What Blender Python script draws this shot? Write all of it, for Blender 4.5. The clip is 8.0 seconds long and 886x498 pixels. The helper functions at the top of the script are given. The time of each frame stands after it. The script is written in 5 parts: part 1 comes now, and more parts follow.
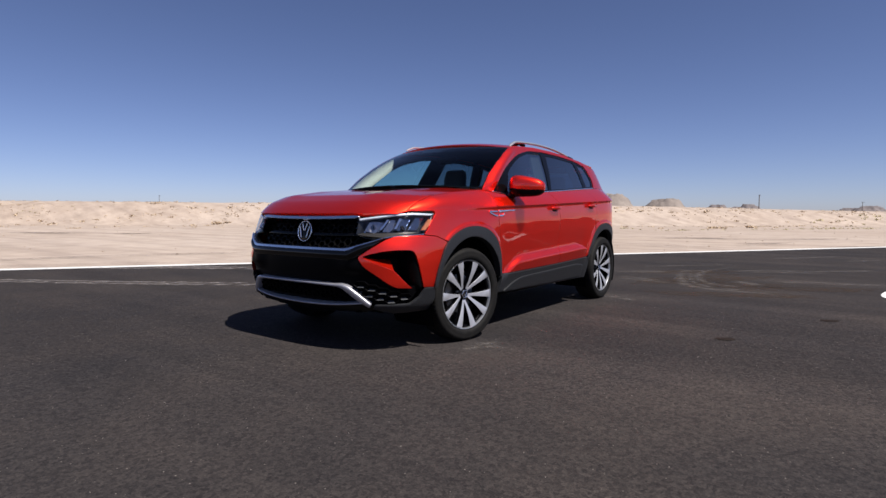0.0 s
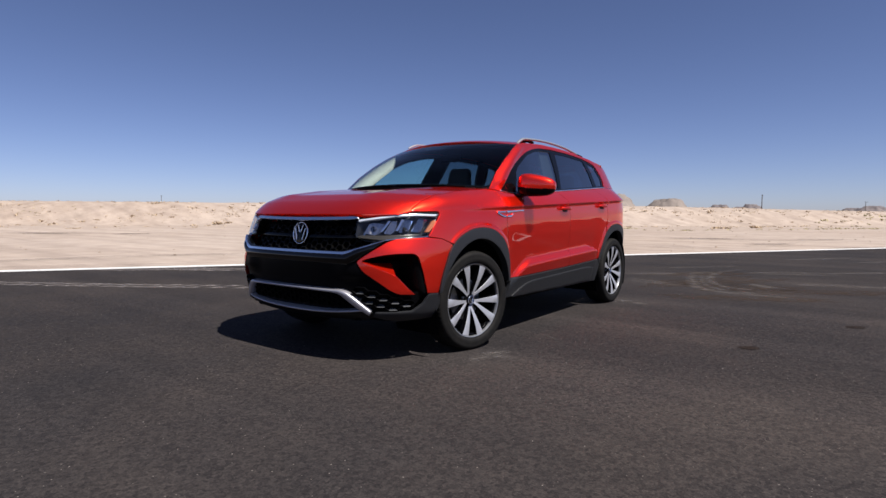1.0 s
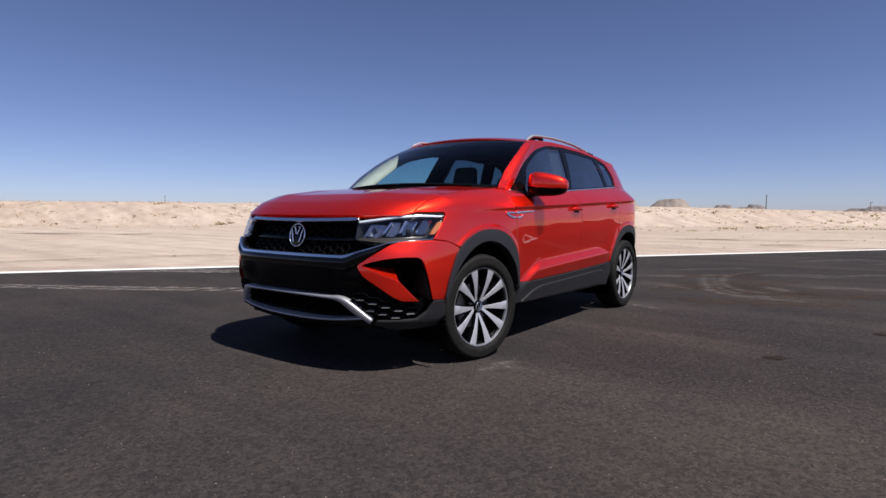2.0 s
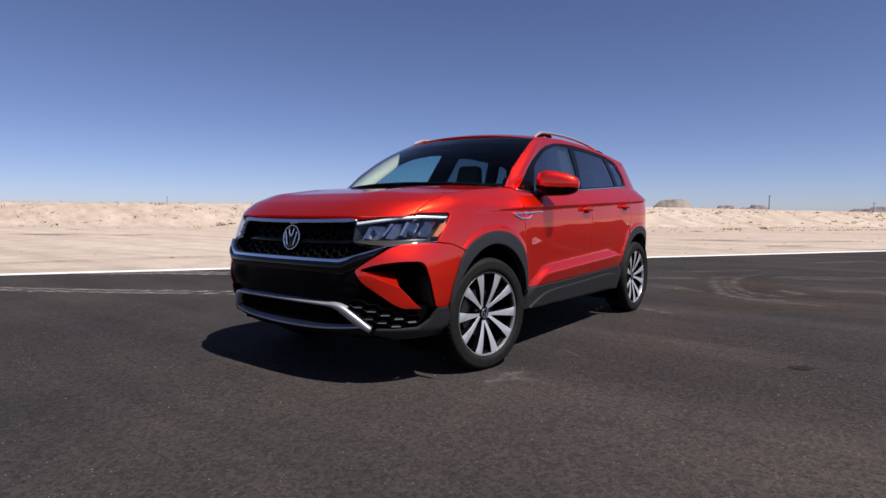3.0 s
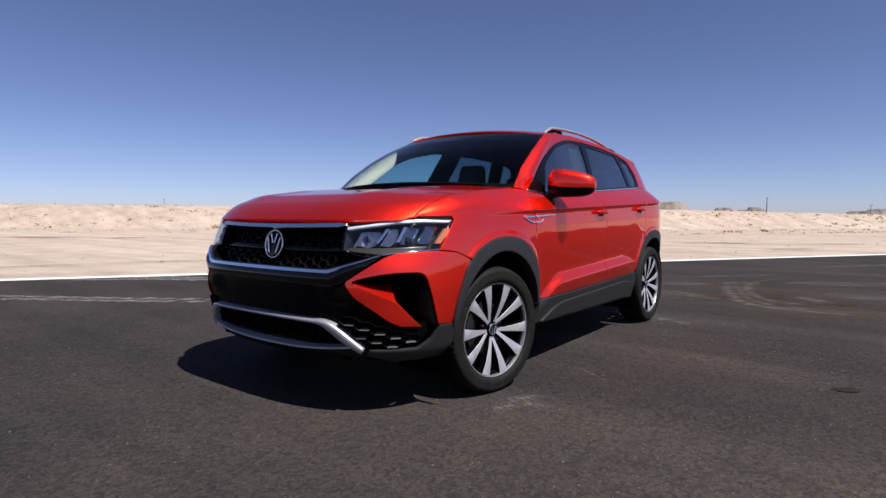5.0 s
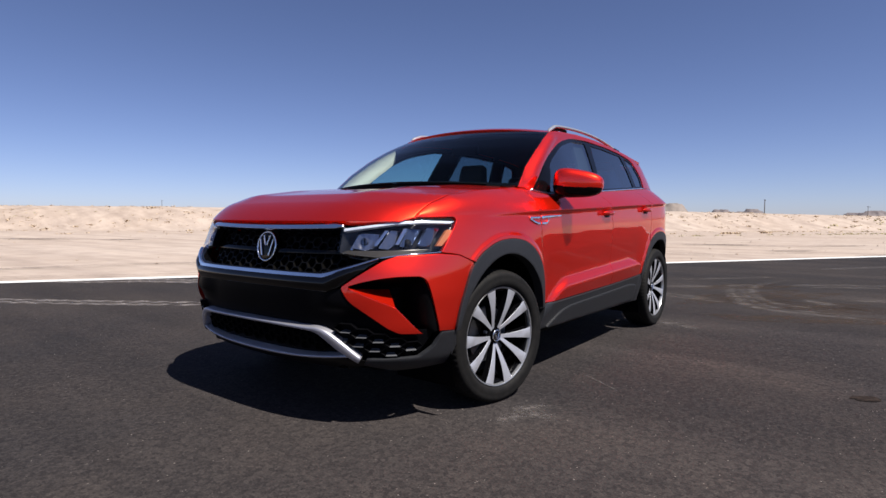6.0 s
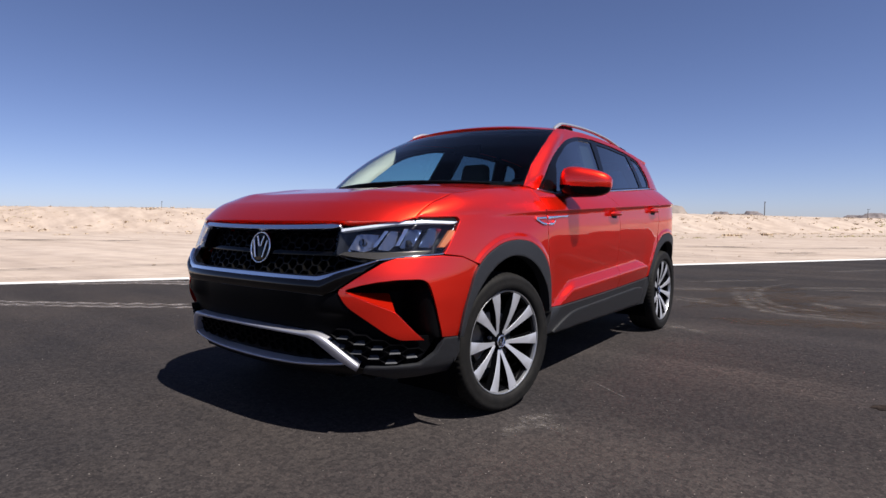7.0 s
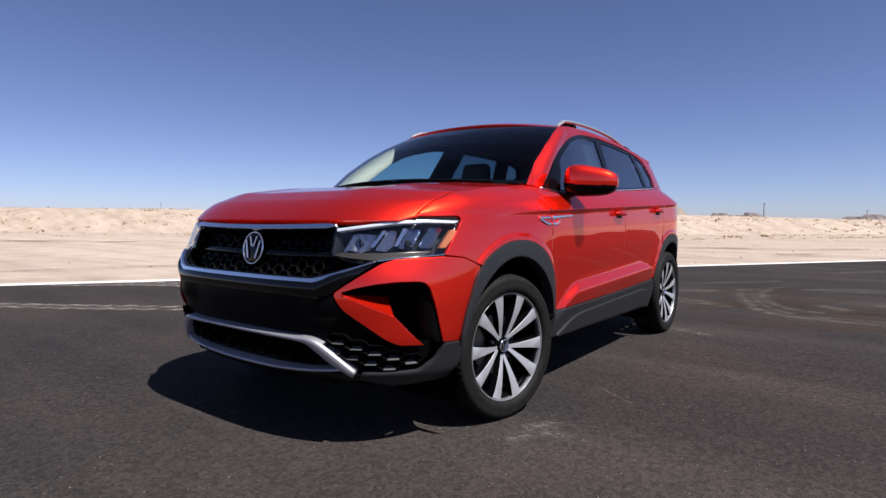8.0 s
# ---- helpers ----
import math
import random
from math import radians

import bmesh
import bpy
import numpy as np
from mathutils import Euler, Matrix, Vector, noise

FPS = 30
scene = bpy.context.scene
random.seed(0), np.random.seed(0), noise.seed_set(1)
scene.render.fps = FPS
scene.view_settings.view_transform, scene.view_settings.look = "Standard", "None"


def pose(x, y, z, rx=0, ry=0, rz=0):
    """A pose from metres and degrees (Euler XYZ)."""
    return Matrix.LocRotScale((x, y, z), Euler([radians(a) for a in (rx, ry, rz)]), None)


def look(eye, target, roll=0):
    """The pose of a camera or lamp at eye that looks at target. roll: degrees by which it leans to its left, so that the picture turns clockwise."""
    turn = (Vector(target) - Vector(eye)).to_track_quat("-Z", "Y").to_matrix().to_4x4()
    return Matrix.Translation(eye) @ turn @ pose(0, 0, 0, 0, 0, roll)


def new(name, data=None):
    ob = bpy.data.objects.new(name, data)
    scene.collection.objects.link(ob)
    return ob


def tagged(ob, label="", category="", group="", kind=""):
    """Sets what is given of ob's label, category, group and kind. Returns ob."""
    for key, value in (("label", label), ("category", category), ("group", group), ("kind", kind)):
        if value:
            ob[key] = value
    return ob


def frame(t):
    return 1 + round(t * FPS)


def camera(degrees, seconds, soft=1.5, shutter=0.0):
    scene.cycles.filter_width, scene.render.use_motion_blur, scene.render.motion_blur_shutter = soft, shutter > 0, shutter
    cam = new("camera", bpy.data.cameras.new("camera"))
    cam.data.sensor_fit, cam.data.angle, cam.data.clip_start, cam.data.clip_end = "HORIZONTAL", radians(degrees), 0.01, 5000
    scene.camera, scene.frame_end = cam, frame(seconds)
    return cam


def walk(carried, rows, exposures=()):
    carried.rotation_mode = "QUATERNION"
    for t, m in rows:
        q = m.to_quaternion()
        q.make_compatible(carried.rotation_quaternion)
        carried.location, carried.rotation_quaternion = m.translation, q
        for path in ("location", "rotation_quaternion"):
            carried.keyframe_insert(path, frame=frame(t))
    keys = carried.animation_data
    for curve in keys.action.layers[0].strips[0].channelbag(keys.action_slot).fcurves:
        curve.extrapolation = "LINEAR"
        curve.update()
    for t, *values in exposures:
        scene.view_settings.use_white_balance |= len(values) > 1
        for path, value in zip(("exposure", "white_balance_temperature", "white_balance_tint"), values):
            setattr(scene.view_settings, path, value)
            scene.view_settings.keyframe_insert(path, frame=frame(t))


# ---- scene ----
cam = camera(76.8, 8.0)
PATH = [
    (0, (3.191, -3.414, 0.946), (1.999, -1.813, 0.818), 0.3),
    (0.5, (3.105, -3.318, 0.949), (1.912, -1.719, 0.820), 0.4),
    (1, (3.019, -3.22, 0.950), (1.822, -1.623, 0.822), 0.3),
    (1.5, (2.941, -3.132, 0.953), (1.74, -1.538, 0.825), 0.3),
    (3, (2.716, -2.871, 0.954), (1.505, -1.284, 0.829), 0.3),
    (3.5, (2.652, -2.789, 0.957), (1.441, -1.202, 0.832), 0.3),
    (4, (2.575, -2.706, 0.959), (1.368, -1.116, 0.837), 0.3),
    (4.5, (2.517, -2.641, 0.962), (1.311, -1.051, 0.842), 0.3),
    (6, (2.364, -2.478, 0.957), (1.164, -0.882, 0.846), 0.3),
    (6.5, (2.322, -2.434, 0.958), (1.122, -0.837, 0.847), 0.4),
    (7, (2.275, -2.381, 0.949), (1.075, -0.784, 0.844), 0.4),
    (7.5, (2.238, -2.337, 0.944), (1.038, -0.74, 0.842), 0.4),
    (8, (2.206, -2.298, 0.940), (1.008, -0.7, 0.840), 0.4),
]
walk(cam, [(t, look(eye, target, roll)) for t, eye, target, roll in PATH],
     exposures=((0, 0.56, 6500, 11), (4, 0.65, 6500, 11), (8, 0.76, 6500, 11)))

# ---- light ----
SUN_WAY = Vector((0.66, -0.08, 1.0)).normalized()      # towards the sun
world = bpy.data.worlds.new("world")
scene.world = world
world.use_nodes = True
wn = world.node_tree.nodes
wl = world.node_tree.links
sky = wn.new("ShaderNodeTexSky")
sky.sky_type = "NISHITA"
sky.sun_disc = False
sky.sun_elevation = math.asin(SUN_WAY.z)
sky.sun_rotation = math.atan2(SUN_WAY.x, SUN_WAY.y)
sky.altitude = 300
sky.air_density = 0.62
sky.dust_density = 0.45
sky.ozone_density = 2.5
wn["Background"].inputs["Strength"].default_value = 0.062
tone = wn.new("ShaderNodeMix")
tone.data_type, tone.blend_type = "RGBA", "MULTIPLY"
tone.inputs["Factor"].default_value = 1.0
tone.inputs["B"].default_value = (1.05, 0.97, 1.12, 1)
wl.new(sky.outputs["Color"], tone.inputs["A"])
wl.new(tone.outputs["Result"], wn["Background"].inputs["Color"])
sun = new("sun", bpy.data.lights.new("sun", "SUN"))
sun.data.energy = 5.0
sun.data.angle = radians(0.55)
sun.data.color = (1.0, 0.95, 0.88)
sun.matrix_world = look(SUN_WAY * 30, (0, 0, 0))
scene.view_settings.exposure = 0.0

# ---- materials ----
def material(name, colour, rough=0.5, metal=0.0, coat=0.0, spec=0.5):
    m = bpy.data.materials.new(name)
    m.use_nodes = True
    b = m.node_tree.nodes["Principled BSDF"]
    b.inputs["Base Color"].default_value = (*colour, 1)
    b.inputs["Roughness"].default_value = rough
    b.inputs["Metallic"].default_value = metal
    b.inputs["Coat Weight"].default_value = coat
    b.inputs["Coat Roughness"].default_value = 0.02
    b.inputs["Specular IOR Level"].default_value = spec
    return m


def node(m, kind, **sets):
    n = m.node_tree.nodes.new(kind)
    for key, value in sets.items():
        n.inputs[key].default_value = value
    return n


def grain(m, scale, low, high, socket="Base Color", detail=6.0, stretch=(1, 1, 1), rough=0.6, shift=0.35, to=0.65, turn=0.0):
    """A noise-driven ramp between two values into one socket; returns the ramp."""
    nt = m.node_tree
    co = node(m, "ShaderNodeTexCoord")
    mp = node(m, "ShaderNodeMapping")
    mp.inputs["Scale"].default_value = stretch
    mp.inputs["Rotation"].default_value = (0, 0, turn)
    nz = node(m, "ShaderNodeTexNoise", Scale=scale, Detail=detail, Roughness=rough)
    rp = node(m, "ShaderNodeValToRGB")
    rp.color_ramp.elements[0].position, rp.color_ramp.elements[1].position = shift, to
    rp.color_ramp.elements[0].color, rp.color_ramp.elements[1].color = (*low, 1), (*high, 1)
    nt.links.new(co.outputs["Object"], mp.inputs["Vector"])
    nt.links.new(mp.outputs["Vector"], nz.inputs["Vector"])
    nt.links.new(nz.outputs["Fac"], rp.inputs["Fac"])
    if socket:
        nt.links.new(rp.outputs["Color"], nt.nodes["Principled BSDF"].inputs[socket])
    return rp


def blend(m, a, b, fac=None, mode="MULTIPLY", amount=1.0, socket="Base Color"):
    nt = m.node_tree
    mx = nt.nodes.new("ShaderNodeMix")
    mx.data_type, mx.blend_type = "RGBA", mode
    mx.inputs["Factor"].default_value = amount
    if fac is not None:
        nt.links.new(fac, mx.inputs["Factor"])
    nt.links.new(a, mx.inputs["A"])
    nt.links.new(b, mx.inputs["B"])
    if socket:
        nt.links.new(mx.outputs["Result"], nt.nodes["Principled BSDF"].inputs[socket])
    return mx.outputs["Result"]


def bump(m, scale, strength, distance=0.004, detail=5.0, stretch=(1, 1, 1)):
    nt = m.node_tree
    co = node(m, "ShaderNodeTexCoord")
    mp = node(m, "ShaderNodeMapping")
    mp.inputs["Scale"].default_value = stretch
    nz = node(m, "ShaderNodeTexNoise", Scale=scale, Detail=detail, Roughness=0.65)
    bp = node(m, "ShaderNodeBump", Strength=strength, Distance=distance)
    nt.links.new(co.outputs["Object"], mp.inputs["Vector"])
    nt.links.new(mp.outputs["Vector"], nz.inputs["Vector"])
    nt.links.new(nz.outputs["Fac"], bp.inputs["Height"])
    b = nt.nodes["Principled BSDF"]
    if b.inputs["Normal"].is_linked:
        nt.links.new(b.inputs["Normal"].links[0].from_socket, bp.inputs["Normal"])
    nt.links.new(bp.outputs["Normal"], b.inputs["Normal"])


PAINT = material("red_paint", (0.85, 0.03, 0.01), 0.39, 0.88, 1.0)
grain(PAINT, 900, (0.88, 0.014, 0.005), (0.98, 0.030, 0.009), detail=1.0)
PAINT.node_tree.nodes["Principled BSDF"].inputs["Coat IOR"].default_value = 1.61
PAINT.node_tree.nodes["Principled BSDF"].inputs["Specular Tint"].default_value = (1.0, 0.14, 0.07, 1)
GLOSS = material("gloss_black", (0.0025, 0.0025, 0.003), 0.06, 0, 0.0, 0.16)
PIANO = material("piano_black", (0.002, 0.002, 0.0025), 0.03, 0, 0.0, 0.42)
SATIN = material("satin_black", (0.003, 0.003, 0.0035), 0.35, 0, 0.0, 0.22)
PLASTIC = material("grey_plastic", (0.035, 0.037, 0.040), 0.55)
grain(PLASTIC, 60, (0.0078, 0.0085, 0.0106), (0.0122, 0.0132, 0.0160))
bump(PLASTIC, 1500, 0.25, 0.0006, 2)
DARK = material("matt_black", (0.002, 0.002, 0.0024), 0.6, spec=0.04)
CHROME = material("chrome", (0.85, 0.86, 0.88), 0.09, 1.0)
TRIM = material("bright_trim", (0.95, 0.96, 0.98), 0.17, 1.0)
SILVER = material("satin_silver", (0.46, 0.46, 0.50), 0.42, 0.7)
RAIL = material("brushed_aluminium", (0.46, 0.48, 0.51), 0.36, 0.7)
ALLOY = material("machined_alloy", (0.47, 0.48, 0.52), 0.44, 0.6)
bump(ALLOY, 400, 0.12, 0.0005, 2)
RUBBER = material("rubber", (0.011, 0.011, 0.0115), 0.75, spec=0.22)
grain(RUBBER, 30, (0.0032, 0.0031, 0.0031), (0.0075, 0.0068, 0.0062))
FABRIC = material("light_trim", (0.6396, 0.6396, 0.6068), 0.9)
INTERIOR = material("dark_interior", (0.022, 0.023, 0.026), 0.8)
grain(INTERIOR, 200, (0.018, 0.018, 0.021), (0.032, 0.033, 0.037))
AMBER = material("amber_reflector", (0.46, 0.15, 0.055), 0.35, 0, 0.5)
TAIL = material("red_lens", (0.35, 0.01, 0.01), 0.15, 0, 1.0)
WHITE = material("white_paint", (0.75, 0.75, 0.73), 0.6)
grain(WHITE, 14, (0.4500, 0.4410, 0.4140), (0.7020, 0.7020, 0.6840), shift=0.3, to=0.5)
STEEL = material("brake_steel", (0.30, 0.30, 0.31), 0.35, 1.0)


def glass(name, tint, rough=0.0, gloss=0.035, power=4.0):
    """Thin tinted pane: clear transmission and Fresnel gloss."""
    m = bpy.data.materials.new(name)
    m.use_nodes = True
    nt = m.node_tree
    nt.nodes.clear()
    out = nt.nodes.new("ShaderNodeOutputMaterial")
    tr = nt.nodes.new("ShaderNodeBsdfTransparent")
    gl = nt.nodes.new("ShaderNodeBsdfGlossy")
    mx = nt.nodes.new("ShaderNodeMixShader")
    lw = nt.nodes.new("ShaderNodeLayerWeight")
    lw.inputs["Blend"].default_value = 0.5
    pw = nt.nodes.new("ShaderNodeMath")
    pw.operation = "POWER"
    pw.inputs[1].default_value = power
    fr = nt.nodes.new("ShaderNodeMapRange")
    fr.inputs["To Min"].default_value = gloss
    nt.links.new(lw.outputs["Facing"], pw.inputs[0])
    nt.links.new(pw.outputs[0], fr.inputs["Value"])
    tr.inputs["Color"].default_value = (*tint, 1)
    gl.inputs["Roughness"].default_value = rough
    nt.links.new(fr.outputs["Result"], mx.inputs["Fac"])
    nt.links.new(tr.outputs["BSDF"], mx.inputs[1])
    nt.links.new(gl.outputs["BSDF"], mx.inputs[2])
    nt.links.new(mx.outputs["Shader"], out.inputs["Surface"])
    return m


GLASS = glass("windscreen_glass", (0.76, 0.93, 0.88), gloss=0.02, power=5.0)
PRIVACY = glass("privacy_glass", (0.10, 0.15, 0.21), gloss=0.12, power=2.6)
SIDE_GLASS = glass("side_glass", (0.38, 0.60, 0.72), gloss=0.19, power=2.5)
LENS = glass("lamp_lens", (0.84, 0.86, 0.88), gloss=0.045, power=4.5)

ASPHALT = material("asphalt", (0.05, 0.048, 0.046), 0.92, spec=0.06)
SAND = material("sand", (0.55, 0.44, 0.34), 0.95, spec=0.15)
LANE = math.atan2(1.0, 0.652)                 # bearing of the tarmac's edge
a1 = grain(ASPHALT, 0.55, (0.0285, 0.0270, 0.0280), (0.0390, 0.0348, 0.0334), None, 5, shift=0.36, to=0.64)
a2 = grain(ASPHALT, 34, (0.80, 0.80, 0.82), (1.20, 1.18, 1.16), None, 8, rough=0.8, shift=0.34, to=0.66)
a3 = grain(ASPHALT, 110, (0.74, 0.74, 0.76), (1.28, 1.26, 1.23), None, 3, shift=0.36, to=0.66)
a4 = grain(ASPHALT, 1.0, (0.86, 0.86, 0.87), (1.42, 1.38, 1.34), None, 6, stretch=(0.08, 0.9, 1), shift=0.42, to=0.78, turn=-LANE)
mix1 = blend(ASPHALT, a1.outputs["Color"], a2.outputs["Color"], socket=None)
mix2 = blend(ASPHALT, mix1, a4.outputs["Color"], socket=None)
mix3 = blend(ASPHALT, mix2, a3.outputs["Color"], socket=None)
vor = node(ASPHALT, "ShaderNodeTexVoronoi", Scale=62.0)
vco = node(ASPHALT, "ShaderNodeTexCoord")
ASPHALT.node_tree.links.new(vco.outputs["Object"], vor.inputs["Vector"])
chip = node(ASPHALT, "ShaderNodeMapRange")
for key, value in (("From Min", 0.10), ("From Max", 0.20), ("To Min", 1.0), ("To Max", 0.0)):
    chip.inputs[key].default_value = value
ASPHALT.node_tree.links.new(vor.outputs["Distance"], chip.inputs["Value"])
pick = node(ASPHALT, "ShaderNodeSeparateColor")
ASPHALT.node_tree.links.new(vor.outputs["Color"], pick.inputs["Color"])
rare = node(ASPHALT, "ShaderNodeMapRange")
for key, value in (("From Min", 0.93), ("From Max", 1.02)):
    rare.inputs[key].default_value = value
ASPHALT.node_tree.links.new(pick.outputs["Red"], rare.inputs["Value"])
both_on = node(ASPHALT, "ShaderNodeMath")
both_on.operation = "MULTIPLY"
ASPHALT.node_tree.links.new(chip.outputs["Result"], both_on.inputs[0])
ASPHALT.node_tree.links.new(rare.outputs["Result"], both_on.inputs[1])
stone = node(ASPHALT, "ShaderNodeRGB")
stone.outputs[0].default_value = (0.34, 0.30, 0.27, 1)
shade = node(ASPHALT, "ShaderNodeValToRGB")
shade.color_ramp.elements[0].color, shade.color_ramp.elements[1].color = (0.72, 0.72, 0.74, 1), (1.30, 1.27, 1.24, 1)
ASPHALT.node_tree.links.new(pick.outputs["Green"], shade.inputs["Fac"])
mix4 = blend(ASPHALT, mix3, shade.outputs["Color"], socket=None)
blend(ASPHALT, mix4, stone.outputs[0], both_on.outputs[0], mode="MIX")
bump(ASPHALT, 130, 0.5, 0.005, 3)
s1 = grain(SAND, 0.06, (0.3400, 0.2780, 0.2330), (0.3960, 0.3340, 0.2890), None, 5)
s2 = grain(SAND, 1.2, (0.84, 0.82, 0.80), (1.05, 1.04, 1.03), None, 8, shift=0.3, to=0.6)
s3 = grain(SAND, 1.1, (0.80, 0.79, 0.79), (1.06, 1.06, 1.05), None, 8, stretch=(0.05, 1, 1), shift=0.3, to=0.6, turn=-LANE)
smix = blend(SAND, s1.outputs["Color"], s2.outputs["Color"], socket=None)
blend(SAND, smix, s3.outputs["Color"])
bump(SAND, 4, 0.6, 0.06, 8)


def faded(m, ramp):
    """Lets a mark thin out towards its sides."""
    at = m.node_tree.nodes.new("ShaderNodeAttribute")
    at.attribute_name = "wear"
    blend(m, ramp.outputs["Color"], at.outputs["Color"], socket="Alpha")


DUST = material("dust", (0.2132, 0.1927, 0.1804), 0.95, spec=0.1)
faded(DUST, grain(DUST, 6, (0.0, 0.0, 0.0), (0.62, 0.62, 0.64), None, 12, shift=0.44, to=0.68, rough=0.8))
FINE_DUST = material("rubbed_dust", (0.1968, 0.1763, 0.1640), 0.95, spec=0.1)
faded(FINE_DUST, grain(FINE_DUST, 30, (0, 0, 0), (0.6, 0.6, 0.6), None, 7, shift=0.42, to=0.66, rough=0.75))
PRINT = material("dust_print", (0.2460, 0.2214, 0.2132), 0.95, spec=0.1)
grain(PRINT, 9, (0.12, 0.12, 0.12), (0.70, 0.70, 0.70), "Alpha", 7, shift=0.36, to=0.66)
PATCH = material("dark_patch", (0.01, 0.01, 0.01), 0.95, spec=0.05)
grain(PATCH, 30, (0.011, 0.009, 0.008), (0.034, 0.026, 0.022))
MUD = material("dried_mud", (0.062, 0.044, 0.034), 0.95, spec=0.06)
grain(MUD, 5, (0.0, 0.0, 0.0), (0.62, 0.62, 0.62), "Alpha", 8, shift=0.40, to=0.66, rough=0.7)
STONE = material("pebble", (0.24, 0.21, 0.19), 0.9)
grain(STONE, 60, (0.0850, 0.0740, 0.0680), (0.2100, 0.1870, 0.1700))
CLOD = material("sand_clod", (0.46, 0.37, 0.29), 0.95, spec=0.1)
grain(CLOD, 2, (0.2649, 0.2091, 0.1603), (0.4043, 0.3346, 0.2718))
WOOD = material("weathered_wood", (0.10, 0.085, 0.075), 0.9)
grain(WOOD, 3, (0.0574, 0.0492, 0.0451), (0.1148, 0.0984, 0.0820), stretch=(8, 8, 0.5))
# greyed, with the haze of distance put into the rock's colour
ROCK = material("far_rock", (0.24, 0.17, 0.14), 0.95, spec=0.1)
grain(ROCK, 0.02, (0.1500, 0.1300, 0.1200), (0.2500, 0.2150, 0.1900), detail=8)
SCRUB = material("dry_scrub", (0.42, 0.33, 0.23), 0.9)
grain(SCRUB, 0.7, (0.3300, 0.2450, 0.1600), (0.5200, 0.4050, 0.2800))
GRASS = material("desert_grass", (0.30, 0.27, 0.12), 0.9)
grain(GRASS, 0.7, (0.2000, 0.1900, 0.0800), (0.4200, 0.3600, 0.1700))

# ---- mesh helpers ----
from mathutils.geometry import delaunay_2d_cdt


def sm(x, a, b):
    t = np.clip((np.asarray(x, float) - a) / (b - a), 0, 1)
    return t * t * (3 - 2 * t)


def unit(v):
    return v / np.maximum(np.linalg.norm(v, axis=-1, keepdims=True), 1e-12)


def put(name, V, F, mat, parent=None, N=None, label="", flip=False, smooth=True):
    """One mesh object from arrays; flip mirrors it to the other side of the car."""
    V = np.array(V, float)
    F = [tuple(int(i) for i in f) for f in F]
    if flip:
        V = V * (-1, 1, 1)
        F = [f[::-1] for f in F]
        if N is not None:
            N = np.array(N) * (-1, 1, 1)
    me = bpy.data.meshes.new(name)
    me.from_pydata(V.tolist(), [], F)
    me.validate()
    me.materials.append(mat)
    for poly in me.polygons:
        poly.use_smooth = smooth
    if N is not None:
        me.normals_split_custom_set_from_vertices([tuple(n) for n in np.asarray(N)])
    ob = new(name, me)
    if parent is not None:
        ob.parent = parent
    if label:
        tagged(ob, label)
    return ob


def part(name, bm, mat, parent=None, label="", angle=40):
    """Links a bmesh as one mesh object, smooth but for edges sharper than the angle."""
    bmesh.ops.recalc_face_normals(bm, faces=bm.faces)
    for f in bm.faces:
        f.smooth = True
    for e in bm.edges:
        e.smooth = len(e.link_faces) == 2 and e.calc_face_angle(0) < radians(angle)
    me = bpy.data.meshes.new(name)
    bm.to_mesh(me)
    bm.free()
    me.materials.append(mat)
    ob = new(name, me)
    if parent is not None:
        ob.parent = parent
    if label:
        tagged(ob, label)
    return ob


def empty(name, parent=None, m=None):
    ob = new(name)
    ob.empty_display_size = 0.2
    if parent is not None:
        ob.parent = parent
    if m is not None:
        ob.matrix_basis = m
    return ob


def rounded(pts, step=0.02, closed=True):
    """A polygon with corners of radius r, from (u, v) or (u, v, r), sampled at even steps."""
    P = [np.array(p[:2], float) for p in pts]
    R = [p[2] if len(p) > 2 else 0.0 for p in pts]
    n, out = len(P), []
    for i in range(n):
        if R[i] <= 0 or (not closed and i in (0, n - 1)):
            out.append(P[i])
            continue
        a, b = P[i - 1] - P[i], P[(i + 1) % n] - P[i]
        la, lb = np.linalg.norm(a), np.linalg.norm(b)
        k = min(R[i], la * 0.49, lb * 0.49)
        p0, p1 = P[i] + a / la * k, P[i] + b / lb * k
        for t in np.linspace(0, 1, 9):
            out.append((1 - t) ** 2 * p0 + 2 * t * (1 - t) * P[i] + t * t * p1)
    res = []
    m = len(out)
    for i in range(m if closed else m - 1):
        a, b = out[i], out[(i + 1) % m]
        k = max(1, int(np.ceil(np.linalg.norm(b - a) / step)))
        for j in range(k):
            res.append(a + (b - a) * j / k)
    if not closed:
        res.append(out[-1])
    return np.array(res)


def inside(Q, poly):
    x, y = Q[:, 0], Q[:, 1]
    r = np.zeros(len(Q), bool)
    a, b = poly, np.roll(poly, -1, 0)
    for (x0, y0), (x1, y1) in zip(a, b):
        if y0 != y1:
            c = (y0 > y) != (y1 > y)
            r ^= c & (x < (x1 - x0) * (y - y0) / (y1 - y0) + x0)
    return r


def area(poly):
    x, y = poly[:, 0], poly[:, 1]
    return 0.5 * np.sum(x * np.roll(y, -1) - y * np.roll(x, -1))


def offset(poly, d):
    """Moves a closed outline inwards by d."""
    if area(poly) < 0:
        d = -d
    t = unit(np.roll(poly, -1, 0) - np.roll(poly, 1, 0))
    return poly + d * np.stack([-t[:, 1], t[:, 0]], 1)


def normals(surf, U, V, e=1e-3):
    du = surf(U + e, V) - surf(U - e, V)
    dv = surf(U, V + e) - surf(U, V - e)
    return unit(np.cross(du, dv))


